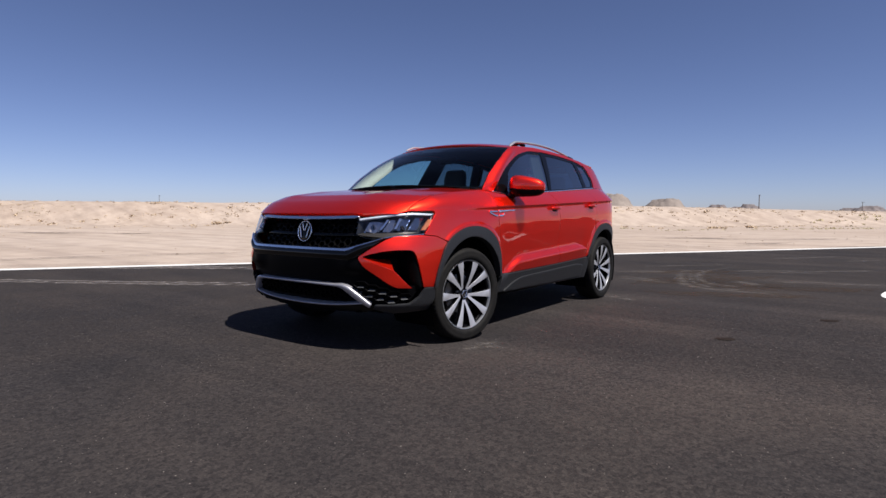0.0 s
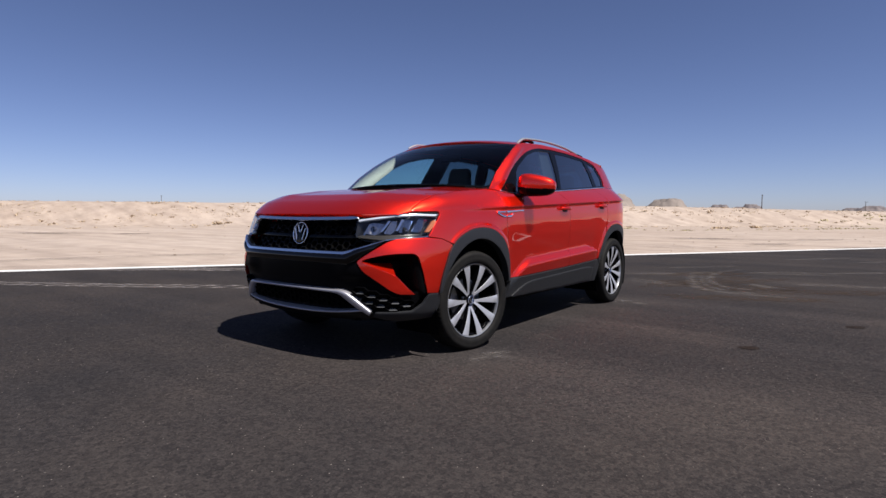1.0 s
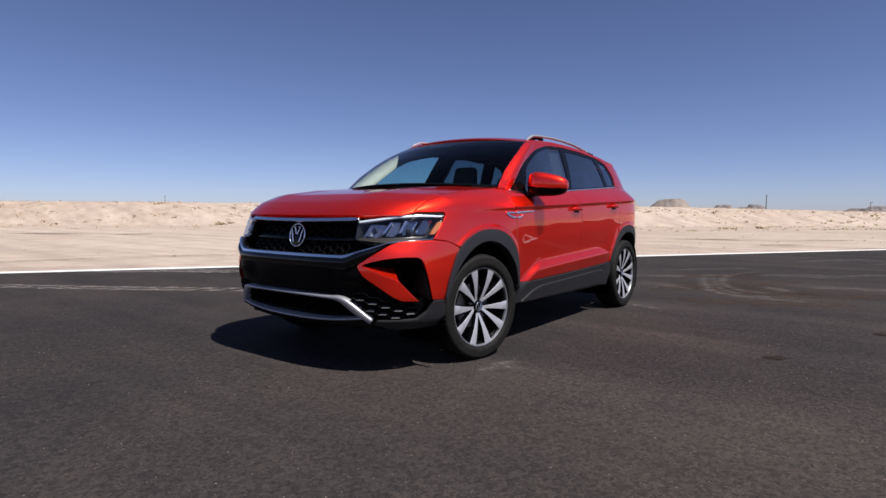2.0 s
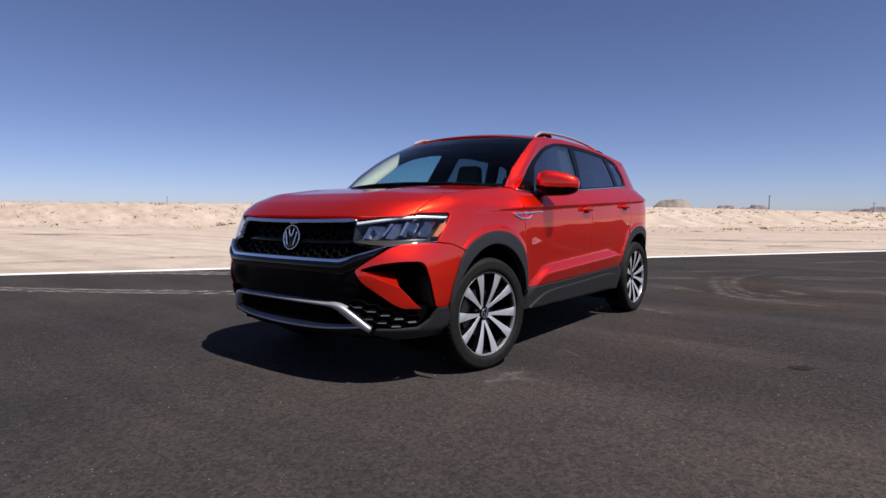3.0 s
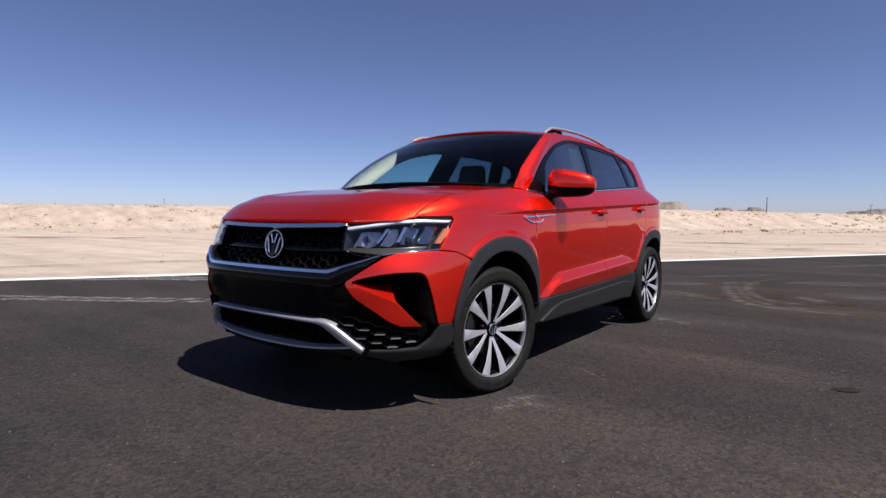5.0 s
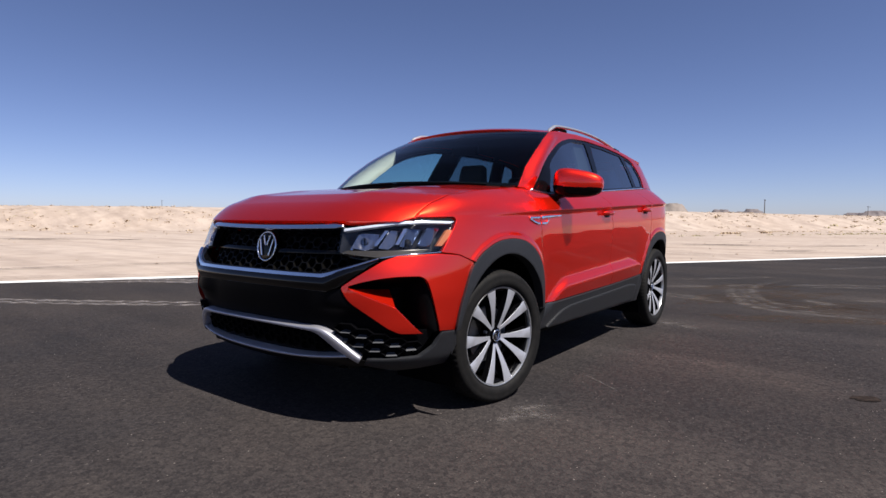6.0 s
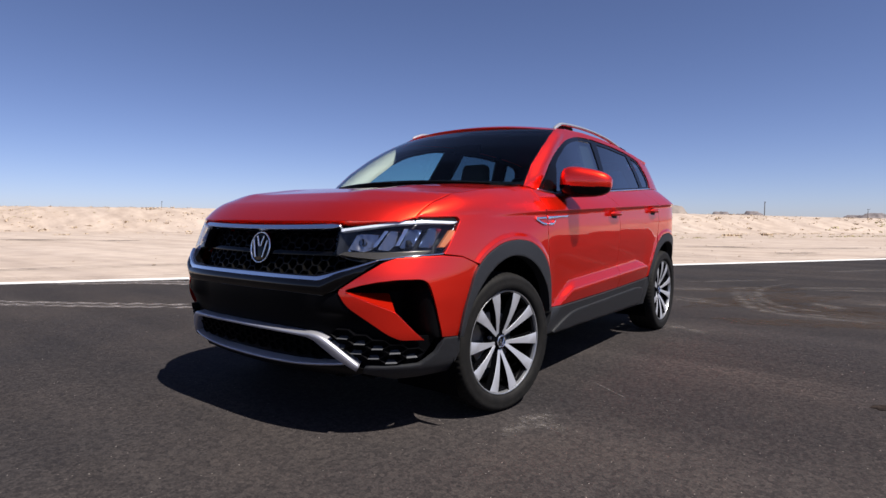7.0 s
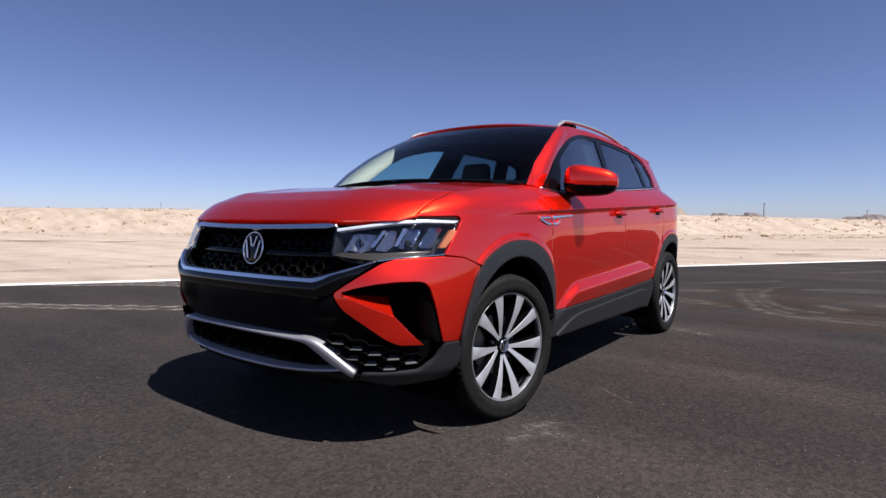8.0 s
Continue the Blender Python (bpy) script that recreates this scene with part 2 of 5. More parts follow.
def panel(outline, surf, holes=(), step=0.03, gap=0.0022, edge=0.02, lift=0.0, soft=0.004, sign=1, lines=()):
    """A sheet on a surface, cut to an outline, with softened and turned-in edges: vertices, faces, normals."""
    loops = [offset(np.asarray(outline, float), gap)] + [offset(np.asarray(h, float), -gap) for h in holes]
    outer = loops[0]
    pts, edges, tag = [], [], []

    def add(loop):
        k = len(pts)
        pts.extend(loop.tolist())
        edges.extend((k + i, k + (i + 1) % len(loop)) for i in range(len(loop)))

    inner = []
    for i, loop in enumerate(loops):
        add(loop)
        if soft:
            lp = offset(loop, soft if i == 0 else -soft)
            inner.append(lp)
    lo, hi = outer.min(0), outer.max(0)
    gu, gv = np.meshgrid(np.arange(lo[0] + step / 2, hi[0], step), np.arange(lo[1] + step / 2, hi[1], step))
    G = np.stack([gu.ravel(), gv.ravel()], 1)
    keep = inside(G, offset(outer, step * 0.5))
    for h in loops[1:]:
        keep &= ~inside(G, offset(h, -step * 0.5))
    G = G[keep]
    safe = offset(outer, 0.010)
    ridge = []
    for poly in lines:
        poly = np.asarray(poly, float)
        ok = inside(poly, safe)
        ridge.append(poly[ok])
        first = None
        for q, k in zip(poly, ok):
            if k:
                pts.append(q.tolist())
                if first is not None:
                    edges.append((first, len(pts) - 1))
                first = len(pts) - 1
            else:
                first = None
    allb = np.concatenate(loops + ridge)
    if len(G):
        near = np.array([np.min(np.sum((allb - g) ** 2, 1)) for g in G])
        G = G[near > (step * 0.4) ** 2]
    extra = np.concatenate(inner) if inner else np.zeros((0, 2))
    if ridge and len(extra):
        rg = np.concatenate(ridge)
        extra = extra[[np.min(np.sum((rg - e) ** 2, 1)) > 1e-5 for e in extra]] if len(rg) else extra
    ok = inside(extra, outer) if len(extra) else np.zeros(0, bool)
    for h in loops[1:]:
        ok &= ~inside(extra, h)
    pts += extra[ok].tolist() + G.tolist()
    vs, _, fs, *_ = delaunay_2d_cdt([Vector(p) for p in pts], edges, [], 0, 1e-7)
    Q = np.array([tuple(v) for v in vs])
    C = np.array([Q[list(f)].mean(0) for f in fs])
    good = inside(C, outer)
    for h in loops[1:]:
        good &= ~inside(C, h)
    F = [list(f) for f, g in zip(fs, good) if g]
    P = surf(Q[:, 0], Q[:, 1])
    N = normals(surf, Q[:, 0], Q[:, 1]) * sign
    P = P + N * lift
    if sign < 0:
        F = [f[::-1] for f in F]
    used, count = set(), {}
    for f in F:
        for a, b in zip(f, f[1:] + f[:1]):
            if (b, a) in count:
                del count[(b, a)]
            else:
                count[(a, b)] = 1
    out = np.zeros_like(P)
    for a, b in count:
        w = np.cross(P[b] - P[a], N[a] + N[b])
        out[a] += w
        out[b] += w
    rim = sorted({i for e in count for i in e})
    out = unit(out)
    N2 = N.copy()
    N2[rim] = unit(N[rim] + 0.4 * out[rim])
    if not edge:
        return P, F, N2 if soft else N
    n = len(P)
    ix = {v: k for k, v in enumerate(rim)}
    top = P[rim] - N[rim] * 0.0004
    bot = P[rim] - N[rim] * edge
    V = np.concatenate([P, top, bot])
    NN = np.concatenate([N2, out[rim], out[rim]])
    m = len(rim)
    for a, b in count:
        F.append([n + ix[b], n + ix[a], n + m + ix[a], n + m + ix[b]])
    return V, F, NN


def tube(path, radius, sides=10, ry=None, up=(0, 0, 1), caps=True):
    """A bar swept along points: an ellipse of half-axes radius (sideways) and ry (up)."""
    P = np.array(path, float)
    T = unit(np.gradient(P, axis=0))
    S = unit(np.cross(T, np.array(up, float)))
    U = np.cross(S, T)
    r = np.broadcast_to(np.asarray(radius, float), (len(P),))
    q = r if ry is None else np.broadcast_to(np.asarray(ry, float), (len(P),))
    V, F, N = [], [], []
    for i in range(len(P)):
        for k in range(sides):
            a = 2 * math.pi * k / sides
            V.append(P[i] + S[i] * r[i] * math.cos(a) + U[i] * q[i] * math.sin(a))
            N.append(unit(S[i] * math.cos(a) / r[i] + U[i] * math.sin(a) / q[i]))
    for i in range(len(P) - 1):
        for k in range(sides):
            a, b = i * sides + k, i * sides + (k + 1) % sides
            F.append((a, a + sides, b + sides, b))
    if caps:
        F.append(tuple(range(sides)))
        F.append(tuple(reversed(range((len(P) - 1) * sides, len(P) * sides))))
    return np.array(V), F, np.array(N)


def smooth_path(pts, n=40):
    """Catmull-Rom through a few points."""
    P = np.array(pts, float)
    P = np.concatenate([[2 * P[0] - P[1]], P, [2 * P[-1] - P[-2]]])
    k = len(P) - 3
    out = []
    for t in np.linspace(0, k - 1e-6, n):
        i = int(t)
        f = t - i
        a, b, c, d = P[i:i + 4]
        out.append(0.5 * (2 * b + (c - a) * f + (2 * a - 5 * b + 4 * c - d) * f * f + (3 * b - a - 3 * c + d) * f ** 3))
    return np.array(out)


def lathe(profile, sides=64, axis="x"):
    """Turns (radius, along) pairs about the x axis into a bmesh."""
    bm = bmesh.new()
    rows = []
    for r, x in profile:
        rows.append([bm.verts.new((x, r * math.cos(2 * math.pi * k / sides), r * math.sin(2 * math.pi * k / sides))) for k in range(sides)])
    for a, b in zip(rows, rows[1:]):
        for k in range(sides):
            bm.faces.new((a[k], a[(k + 1) % sides], b[(k + 1) % sides], b[k]))
    return bm

# ---- ground ----
LINE0, ALONG = np.array((-7.62, 0.0)), unit(np.array((0.635, 1.0)))     # painted edge line of the tarmac
ACROSS = np.array((-ALONG[1], ALONG[0]))


def from_line(p, d):
    """A point p metres along the edge line and d metres out into the desert."""
    return LINE0 + ALONG * p + ACROSS * d


def wave(x, y, k, seed=0.0):
    return noise.noise((x * k, y * k, seed))


def land(p, d):
    """Height of the desert: flat verge, bulldozed bank, plateau behind."""
    base = 32.5 - 0.20 * np.clip(p, -60, 78) + 0.5 * wave(p, 0, 0.03)
    high = 1.74 - 0.40 * float(sm(p, 30, 70)) + 0.015 * wave(p, 0, 0.08, 3)
    z = -0.03 + high * float(sm(d, base, base + 5.5))
    z += 2.3 * float(sm(-d, 74, 82))                # the bank across the lot
    if d > 0:
        z += 0.018 * float(sm(d, 0, 4)) * wave(p, d, 0.25, 1) + 0.03 * float(sm(d, base, base + 2)) * wave(p, d, 0.6, 5) + 0.02 * float(sm(d, base, base + 1)) * wave(p, d, 1.4, 6)
        q = wave(p + d * 1.3, d * 0.12, 0.42, 8) + 0.5 * wave(p + d * 1.3, d * 0.2, 1.1, 9)
        furrow = -max(0.0, 1 - abs(q) / 0.12) * float(sm(p, 4, 22))
        z += 0.045 * float(sm(d, base, base + 1.5) * (1 - sm(d, base + 3.2, base + 4.6))) * furrow
    return z


def ground():
    ps = np.concatenate([-np.geomspace(3500, 62, 14), np.arange(-60, 150, 0.6), np.geomspace(151, 4200, 16)])
    ds = np.concatenate([-np.geomspace(4000, 90, 8), np.arange(-84, -71, 1.5), -np.geomspace(60, 4, 6), np.arange(-3, 19.9, 0.8), np.arange(20, 46, 0.3), np.arange(46, 50, 0.6), np.geomspace(51, 4300, 18)])
    V = []
    for d in ds:
        for p in ps:
            x, y = from_line(p, d)
            V.append((x, y, land(p, d)))
    n = len(ps)
    F = [(j * n + i, j * n + i + 1, (j + 1) * n + i + 1, (j + 1) * n + i) for j in range(len(ds) - 1) for i in range(n - 1)]
    F = [f[::-1] for f in F] if np.cross(np.append(ALONG, 0), np.append(ACROSS, 0))[2] < 0 else F
    ob = put("ground", V, F, SAND)
    return tagged(ob, "pale sandy desert ground with a bulldozed bank", "ground", kind="structure")


def slab(name, corners, z, thick, mat, along=60):
    """A thin sheet over a four-cornered stretch of ground."""
    a, b, c, d = [np.array(q, float) for q in corners]
    V, F = [], []
    for i in range(along + 1):
        t = i / along
        for q in (a + (b - a) * t, d + (c - d) * t):
            V.append((q[0], q[1], z))
    n = len(V)
    V += [(x, y, z - thick) for x, y, _ in V]
    for i in range(along):
        k = 2 * i
        F.append((k, k + 2, k + 3, k + 1))
        F.append((k, n + k, n + k + 2, k + 2))
        F.append((k + 1, k + 3, n + k + 3, n + k + 1))
    F += [(0, 1, n + 1, n), (2 * along, n + 2 * along, n + 2 * along + 1, 2 * along + 1)]
    bm = bmesh.new()
    vs = [bm.verts.new(v) for v in V]
    for f in F:
        bm.faces.new([vs[i] for i in f])
    return part(name, bm, mat)


ground()
road = slab("asphalt", (from_line(-160, 0.12), from_line(400, 0.12), from_line(400, -70), from_line(-160, -70)), 0.0, 0.06, ASPHALT)
tagged(road, "dark grey weathered asphalt lot with tyre scuffs", "asphalt", kind="structure")
line = slab("edge_line", (from_line(-100, 0.08), from_line(300, 0.08), from_line(300, -0.16), from_line(-100, -0.16)), 0.004, 0.004, WHITE, 200)
tagged(line, "thin white painted edge line on the asphalt", "road marking", kind="structure")

# ---- car: the body's surfaces (x to its left, y to its rear, z up; origin under the front axle) ----
LIFT, HUB_Z, WHEELBASE = 0.012, 0.333, 2.69        # the body rides a little above the wheels' nominal height
PF, PR = 3.4, 2.8


def table(keys, values, blur=0.008):
    xs = np.arange(keys[0] - 0.1, keys[-1] + 0.1, 0.002)
    ys = np.interp(xs, keys, values)
    k = np.exp(-0.5 * (np.arange(-20, 21) * 0.002 / blur) ** 2)
    ys = np.convolve(np.pad(ys, 20, mode="edge"), k / k.sum(), "valid")
    return lambda x: np.interp(x, xs, ys)


front_a = table([0.15, 0.20, 0.30, 0.45, 0.60, 0.70, 0.80, 0.90, 0.95, 1.05], [0.70, 0.76, 0.872, 0.905, 0.908, 0.905, 0.900, 0.888, 0.878, 0.85], 0.02)
front_b = table([0.15, 0.20, 0.30, 0.45, 0.60, 0.70, 0.80, 0.90, 0.95, 1.05], [0.66, 0.73, 0.84, 0.875, 0.885, 0.875, 0.83, 0.79, 0.765, 0.70], 0.02)
door_a = table([-0.95, -0.85, -0.70, -0.56, -0.487, -0.470, -0.424, -0.40, -0.25, -0.16, -0.10, -0.021, -0.005, 0.0, 0.05], [0.80, 0.82, 0.86, 0.897, 0.916, 0.914, 0.886, 0.8845, 0.8975, 0.9020, 0.9012, 0.8970, 0.911, 0.9115, 0.905], 0.004)
plain_a = table([-0.95, -0.85, -0.70, -0.56, -0.45, -0.25, -0.16, -0.10, -0.021, -0.005, 0.0, 0.05], [0.80, 0.82, 0.86, 0.888, 0.896, 0.901, 0.9035, 0.9030, 0.8985, 0.911, 0.9115, 0.905], 0.004)


front_lip = table([-0.12, -0.021, -0.005, 0.0, 0.05], [0.0, -0.004, 0.004, 0.004, 0.0], 0.0025)


def crease(y):
    return 0.974 + 0.0405 * y


belt = table([0.0, 0.20, 0.30, 0.38, 0.52, 0.66, 0.80, 2.90, 3.2], [1.13, 1.13, 1.128, 1.122, 1.101, 1.0885, 1.0967, 1.230, 1.249], 0.03)


def arc_table(a, b, p):
    phi = np.linspace(0, math.pi / 2, 2001)
    x, y = a * np.sin(phi) ** (2 / p), -b * np.cos(phi) ** (2 / p)
    s = np.concatenate([[0], np.cumsum(np.hypot(np.diff(x), np.diff(y)))])
    return phi, s


PHI_F, ARC_F = arc_table(0.9, 0.88, PF)
SF = ARC_F[-1]
Y_R, L_R = 2.6, 0.92
PHI_R, ARC_R = arc_table(0.9, L_R, PR)
SR = ARC_R[-1]


def wrap(s, z):
    """The body round its flank, s metres along it from the front axle (negative towards the nose), at height z."""
    s, z = np.broadcast_arrays(np.asarray(s, float), np.asarray(z, float))
    far = s < -SF
    s = np.where(far, -2 * SF - s, s)
    phi = np.interp(s + SF, ARC_F, PHI_F)
    y = np.where(s < 0, -front_b(z) * np.cos(phi) ** (2 / PF), s)
    kx = np.where(s < 0, np.sin(phi) ** (2 / PF), 1.0)
    back = s > Y_R
    ph = np.interp(SR - (s - Y_R), ARC_R, PHI_R)
    lr = L_R - 0.10 * sm(z, 0.75, 1.3) - 0.05 * (1 - sm(z, 0.3, 0.55))
    y = np.where(back, Y_R + lr * np.cos(ph) ** (2 / PR), y)
    kx = np.where(back, np.sin(ph) ** (2 / PR), kx)
    zeta = z - crease(np.clip(y, 0, 2.9))
    w = sm(y, 0.36, 0.52) * (1 - sm(y, 2.10, 2.34))
    ends = 1 - sm(y, 0.50 + 1.6 * (z - 0.46), 0.62 + 1.6 * (z - 0.46)) + sm(y - np.clip(4.3 * (0.64 - z), 0, 0.30), 1.86, 1.95)
    ends = ends * (1 - sm(zeta, -0.42, -0.38))                          # the ledge dies out at both ends of the doors
    door = door_a(zeta) * (1 - ends) + (0.8845 + 0.06 * (zeta + 0.40)) * ends
    ax = plain_a(zeta) * (1 - w) + door * w
    f = sm(y, 0.05, 0.55)
    ax = front_a(z) * (1 - f) + ax * f
    ax = ax + front_lip(z - crease(np.clip(y, -0.9, 2.9))) * sm(y, -0.30, 0.20) * (1 - f)
    x = ax * kx * np.where(far, -1, 1)
    return np.stack([x, y, z], -1)


def s_of_y(y, z):
    if y >= 0:
        return y if y <= Y_R else Y_R + SR - float(np.interp(math.acos(min(1, ((y - Y_R) / L_R) ** (PR / 2))), PHI_R, ARC_R))
    return float(np.interp(math.acos(min(1.0, (-y / float(front_b(z))) ** (PF / 2))), PHI_F, ARC_F)) - SF


def s_of_x(x, z):
    s = float(np.interp(math.asin(min(1.0, (abs(x) / float(front_a(z))) ** (PF / 2))), PHI_F, ARC_F)) - SF
    return s if x >= 0 else -2 * SF - s


hood_rise = table([-0.1, 0.0, 0.03, 0.06, 0.11, 0.24, 0.53, 0.81, 1.2], [-0.10, -0.008, 0.025, 0.050, 0.084, 0.133, 0.171, 0.192, 0.215], 0.012)


def nose(x):
    """The hood's front edge, seen from above."""
    return -0.790 * np.clip(1 - (np.abs(x) / 0.888) ** PF, 0.001, 1) ** (1 / PF)


def hood_z(x, y):
    x = np.abs(x)
    d = y - nose(np.minimum(x, 0.81))
    rib = 0.008 * np.exp(-((x - 0.47 - 0.05 * y) / 0.10) ** 2) * sm(d, 0.05, 0.3)
    return 0.930 + hood_rise(d) - 0.012 * sm(x, 0.55, 0.85) * sm(d, 0.0, 0.4) + rib


def hood(x, y):
    x, y = np.broadcast_arrays(np.asarray(x, float), np.asarray(y, float))
    return np.stack([x, y, hood_z(x, y)], -1)


def green_x(y, z):
    d = z - 1.1
    return 0.80 - 0.34 * d - 0.13 * d * d - 0.03 * sm(y, 1.5, 2.8) - 0.05 * (1 - sm(y, 0.20, 0.80)) + 0.028 * (1 - sm(y, 0.95, 1.5))


Y_G = 2.60


def green(s, z):
    """The side of the cabin above the belt line."""
    s, z = np.broadcast_arrays(np.asarray(s, float), np.asarray(z, float))
    lg = 0.92 - 0.45 * np.clip(z - 1.12, 0, 1) - 0.35 * np.clip(z - 1.42, 0, 1)
    u = np.clip((s - Y_G) / 1.5, 0, 1)
    ph = u * math.pi / 2
    y = np.where(s > Y_G, Y_G + lg * np.sin(ph) ** 0.95, s)
    k = np.where(s > Y_G, np.clip(np.cos(ph), 0, 1) ** 0.27, 1.0)
    return np.stack([green_x(np.minimum(y, 2.8), z) * k, y, z], -1)


edge_x = table([-0.62, -0.57, -0.53, -0.49, -0.40, -0.25, -0.1, 0.1, 0.25, 0.375, 0.5], [0.772, 0.772, 0.776, 0.780, 0.786, 0.783, 0.775, 0.765, 0.762, 0.762, 0.772], 0.03)


def shoulder_top(y):
    """Where the flank ends above: the hood's edge in front, the window line behind."""
    w = sm(y, 0.22, 0.40)
    ze = hood_z(edge_x(y), y) * (1 - w) + belt(y) * w
    v = sm(y, 0.33, 0.42)
    xe = edge_x(y) * (1 - v) + green_x(y, belt(y)) * v
    return xe, ze


RISE = 0.12


def flank(s, h):
    """The flank with the shoulder rolled over above the crease line: h runs RISE past the crease."""
    s, h = np.broadcast_arrays(np.asarray(s, float), np.asarray(h, float))
    y0 = wrap(s, np.full_like(s, 0.95))[..., 1]
    zc = crease(np.clip(y0, -0.9, 2.9))
    low = wrap(s, np.minimum(h, zc))
    C = wrap(s, zc)
    t = np.clip((h - zc) / RISE, 0, 1.02)
    y = C[..., 1]
    xe, ze = shoulder_top(y)
    rear = s > Y_G
    gr = green(Y_G + 1.5 * np.clip((s - Y_R) / SR, 0, 1), belt(np.minimum(y, 2.9)))
    xe = np.where(rear, gr[..., 0], np.minimum(xe, C[..., 0] - 0.004))
    ze = np.where(rear, gr[..., 2], ze)
    ye = np.where(rear, gr[..., 1], y)
    bow = (0.034 * (1 - sm(y, 0.0, 0.5)) + 0.010 * sm(y, 0.0, 0.5)) * sm(y, -0.62, -0.25)
    L = np.hypot(xe - C[..., 0], ze - zc) + 1e-9
    qx = 0.5 * (xe + C[..., 0]) + bow * (ze - zc) / L + bow * 0.3
    qz = 0.5 * (ze + zc) - bow * (xe - C[..., 0]) / L
    x = (1 - t) ** 2 * C[..., 0] + 2 * t * (1 - t) * qx + t * t * xe
    z = (1 - t) ** 2 * zc + 2 * t * (1 - t) * qz + t * t * ze
    yy = (1 - t) * y + t * ye
    up = np.stack([x, yy, z], -1)
    return np.where((h <= zc)[..., None], low, up)


# windscreen: edges run up the A-pillars, the middle bows forward
ws_y = table([0.0, 0.25, 0.5, 0.75, 1.0], [0.345, 0.493, 0.662, 0.817, 0.962], 0.05)
ws_z = table([0.0, 0.25, 0.5, 0.75, 1.0], [1.126, 1.258, 1.370, 1.457, 1.524], 0.05)
WS = 0.78


def windscreen(u, v):
    u, v = np.broadcast_arrays(np.asarray(u, float), np.asarray(v, float))
    f, g = v / WS, u / WS
    y, z = ws_y(f), ws_z(f)
    x = green_x(y, z) * g
    b = 1 - g * g
    return np.stack([x, y - (0.23 - 0.08 * f) * b, z + (0.022 + 0.004 * f) * b], -1)


roof_edge_z = table([0.9, 1.0, 1.15, 1.5, 1.9, 2.3, 2.7, 3.05, 3.2], [1.496, 1.530, 1.553, 1.574, 1.573, 1.556, 1.522, 1.475, 1.45], 0.04)


def roof_side(y):
    """Half the roof's width, just inside the cabin's upper edge."""
    return green_x(y, roof_edge_z(y)) - 0.006


def roof(x, y):
    x, y = np.broadcast_arrays(np.asarray(x, float), np.asarray(y, float))
    g = np.clip(np.abs(x) / roof_side(y), 0, 1)
    b = 1 - g ** 2.4
    ye = y + (0.15 * (1 - g * g)) * (1 - sm(y, 0.8, 1.6))
    return np.stack([x, y, roof_edge_z(ye) + 0.044 * b], -1)


# ---- car: parts ----
car = empty("car", m=pose(0, 0, LIFT))
tagged(car, "red compact SUV with black cladding parked on asphalt", "car")


def both(name, made, mat, parent, label=""):
    """The part and its mirror image on the far side."""
    V, F, N = made
    return put(name, V, F, mat, parent, N, label), put(name, V, F, mat, parent, N, label, flip=True)


def circle(c, z, r, a0, a1, n=40):
    return [(c + r * math.cos(radians(a)), z + r * math.sin(radians(a))) for a in np.linspace(a0, a1, n)]


def door_low(y):
    return 0.447 + 0.007 * (y - 0.53) + 0.0095 * (y - 0.53) ** 2


def top_h(y):
    return crease(y) + RISE


def front_pts(pts):
    return [(s_of_x(p[0], p[1]), *p[1:]) for p in pts]


def mirror_outline(pts):
    """Right half of a nose outline, from bottom middle out and up to top middle, made whole."""
    return front_pts(pts + [(-p[0], *p[1:]) for p in reversed(pts) if abs(p[0]) > 1e-6])


ARCH_F = [(-0.418, 0.43), (-0.392, 0.53, 0.05), (-0.312, 0.715, 0.06), (-0.243, 0.775, 0.06), (-0.10, 0.828, 0.10), (0.08, 0.842, 0.10), (0.235, 0.820, 0.10), (0.372, 0.735, 0.08), (0.448, 0.60, 0.08), (0.480, 0.43)]
ARCH_R = [(2.245, 0.48), (2.268, 0.56, 0.08), (2.385, 0.735, 0.1), (2.53, 0.818, 0.12), (2.74, 0.838, 0.15), (2.96, 0.792, 0.12), (3.1, 0.67, 0.1), (3.16, 0.46)]
arch_f = rounded(ARCH_F, 0.03, closed=False)
arch_r = rounded(ARCH_R, 0.03, closed=False)

# fenders
A0 = arch_f[np.argmin(np.abs(arch_f[:, 0] + 0.285))]       # where bumper, fender and arch trim meet
seam = [tuple(A0), (s_of_y(-0.385, 0.776), 0.776), (s_of_y(-0.48, 0.788), 0.788)]
lamp_back = [(s_of_x(0.856, 0.795), 0.795), (s_of_y(-0.372, 0.935), 0.936, 0.02), (s_of_y(-0.385, 0.949), 0.949, 0.02), (s_of_y(-0.572, 0.945), 0.946)]
up_front = [(s_of_y(y, 0.95), top_h(y)) for y in np.linspace(-0.572, 0.385, 26)]
down_gap = [(0.390, 1.00), (0.42, 0.75), (0.470, 0.50), (0.486, 0.458)]
low_arch = [tuple(p) for p in arch_f[::-1] if p[0] > A0[0] + 0.005 and p[1] > 0.46]
fender_line = rounded(seam + lamp_back + up_front + down_gap + low_arch, 0.025)
ys = np.linspace(-0.55, 3.3, 150)
creases = [[(s_of_y(float(y), 0.95), crease(float(min(y, 2.9))) + d) for y in ys] for d in (-0.035, -0.023, -0.013, -0.004, 0.002, 0.010, 0.030)]
ledges = [[(y, crease(y) + d) for y in np.linspace(0.5, 2.3, 70)] for d in (-0.520, -0.497, -0.485, -0.473, -0.462, -0.444, -0.430, -0.418, -0.403, -0.385)]


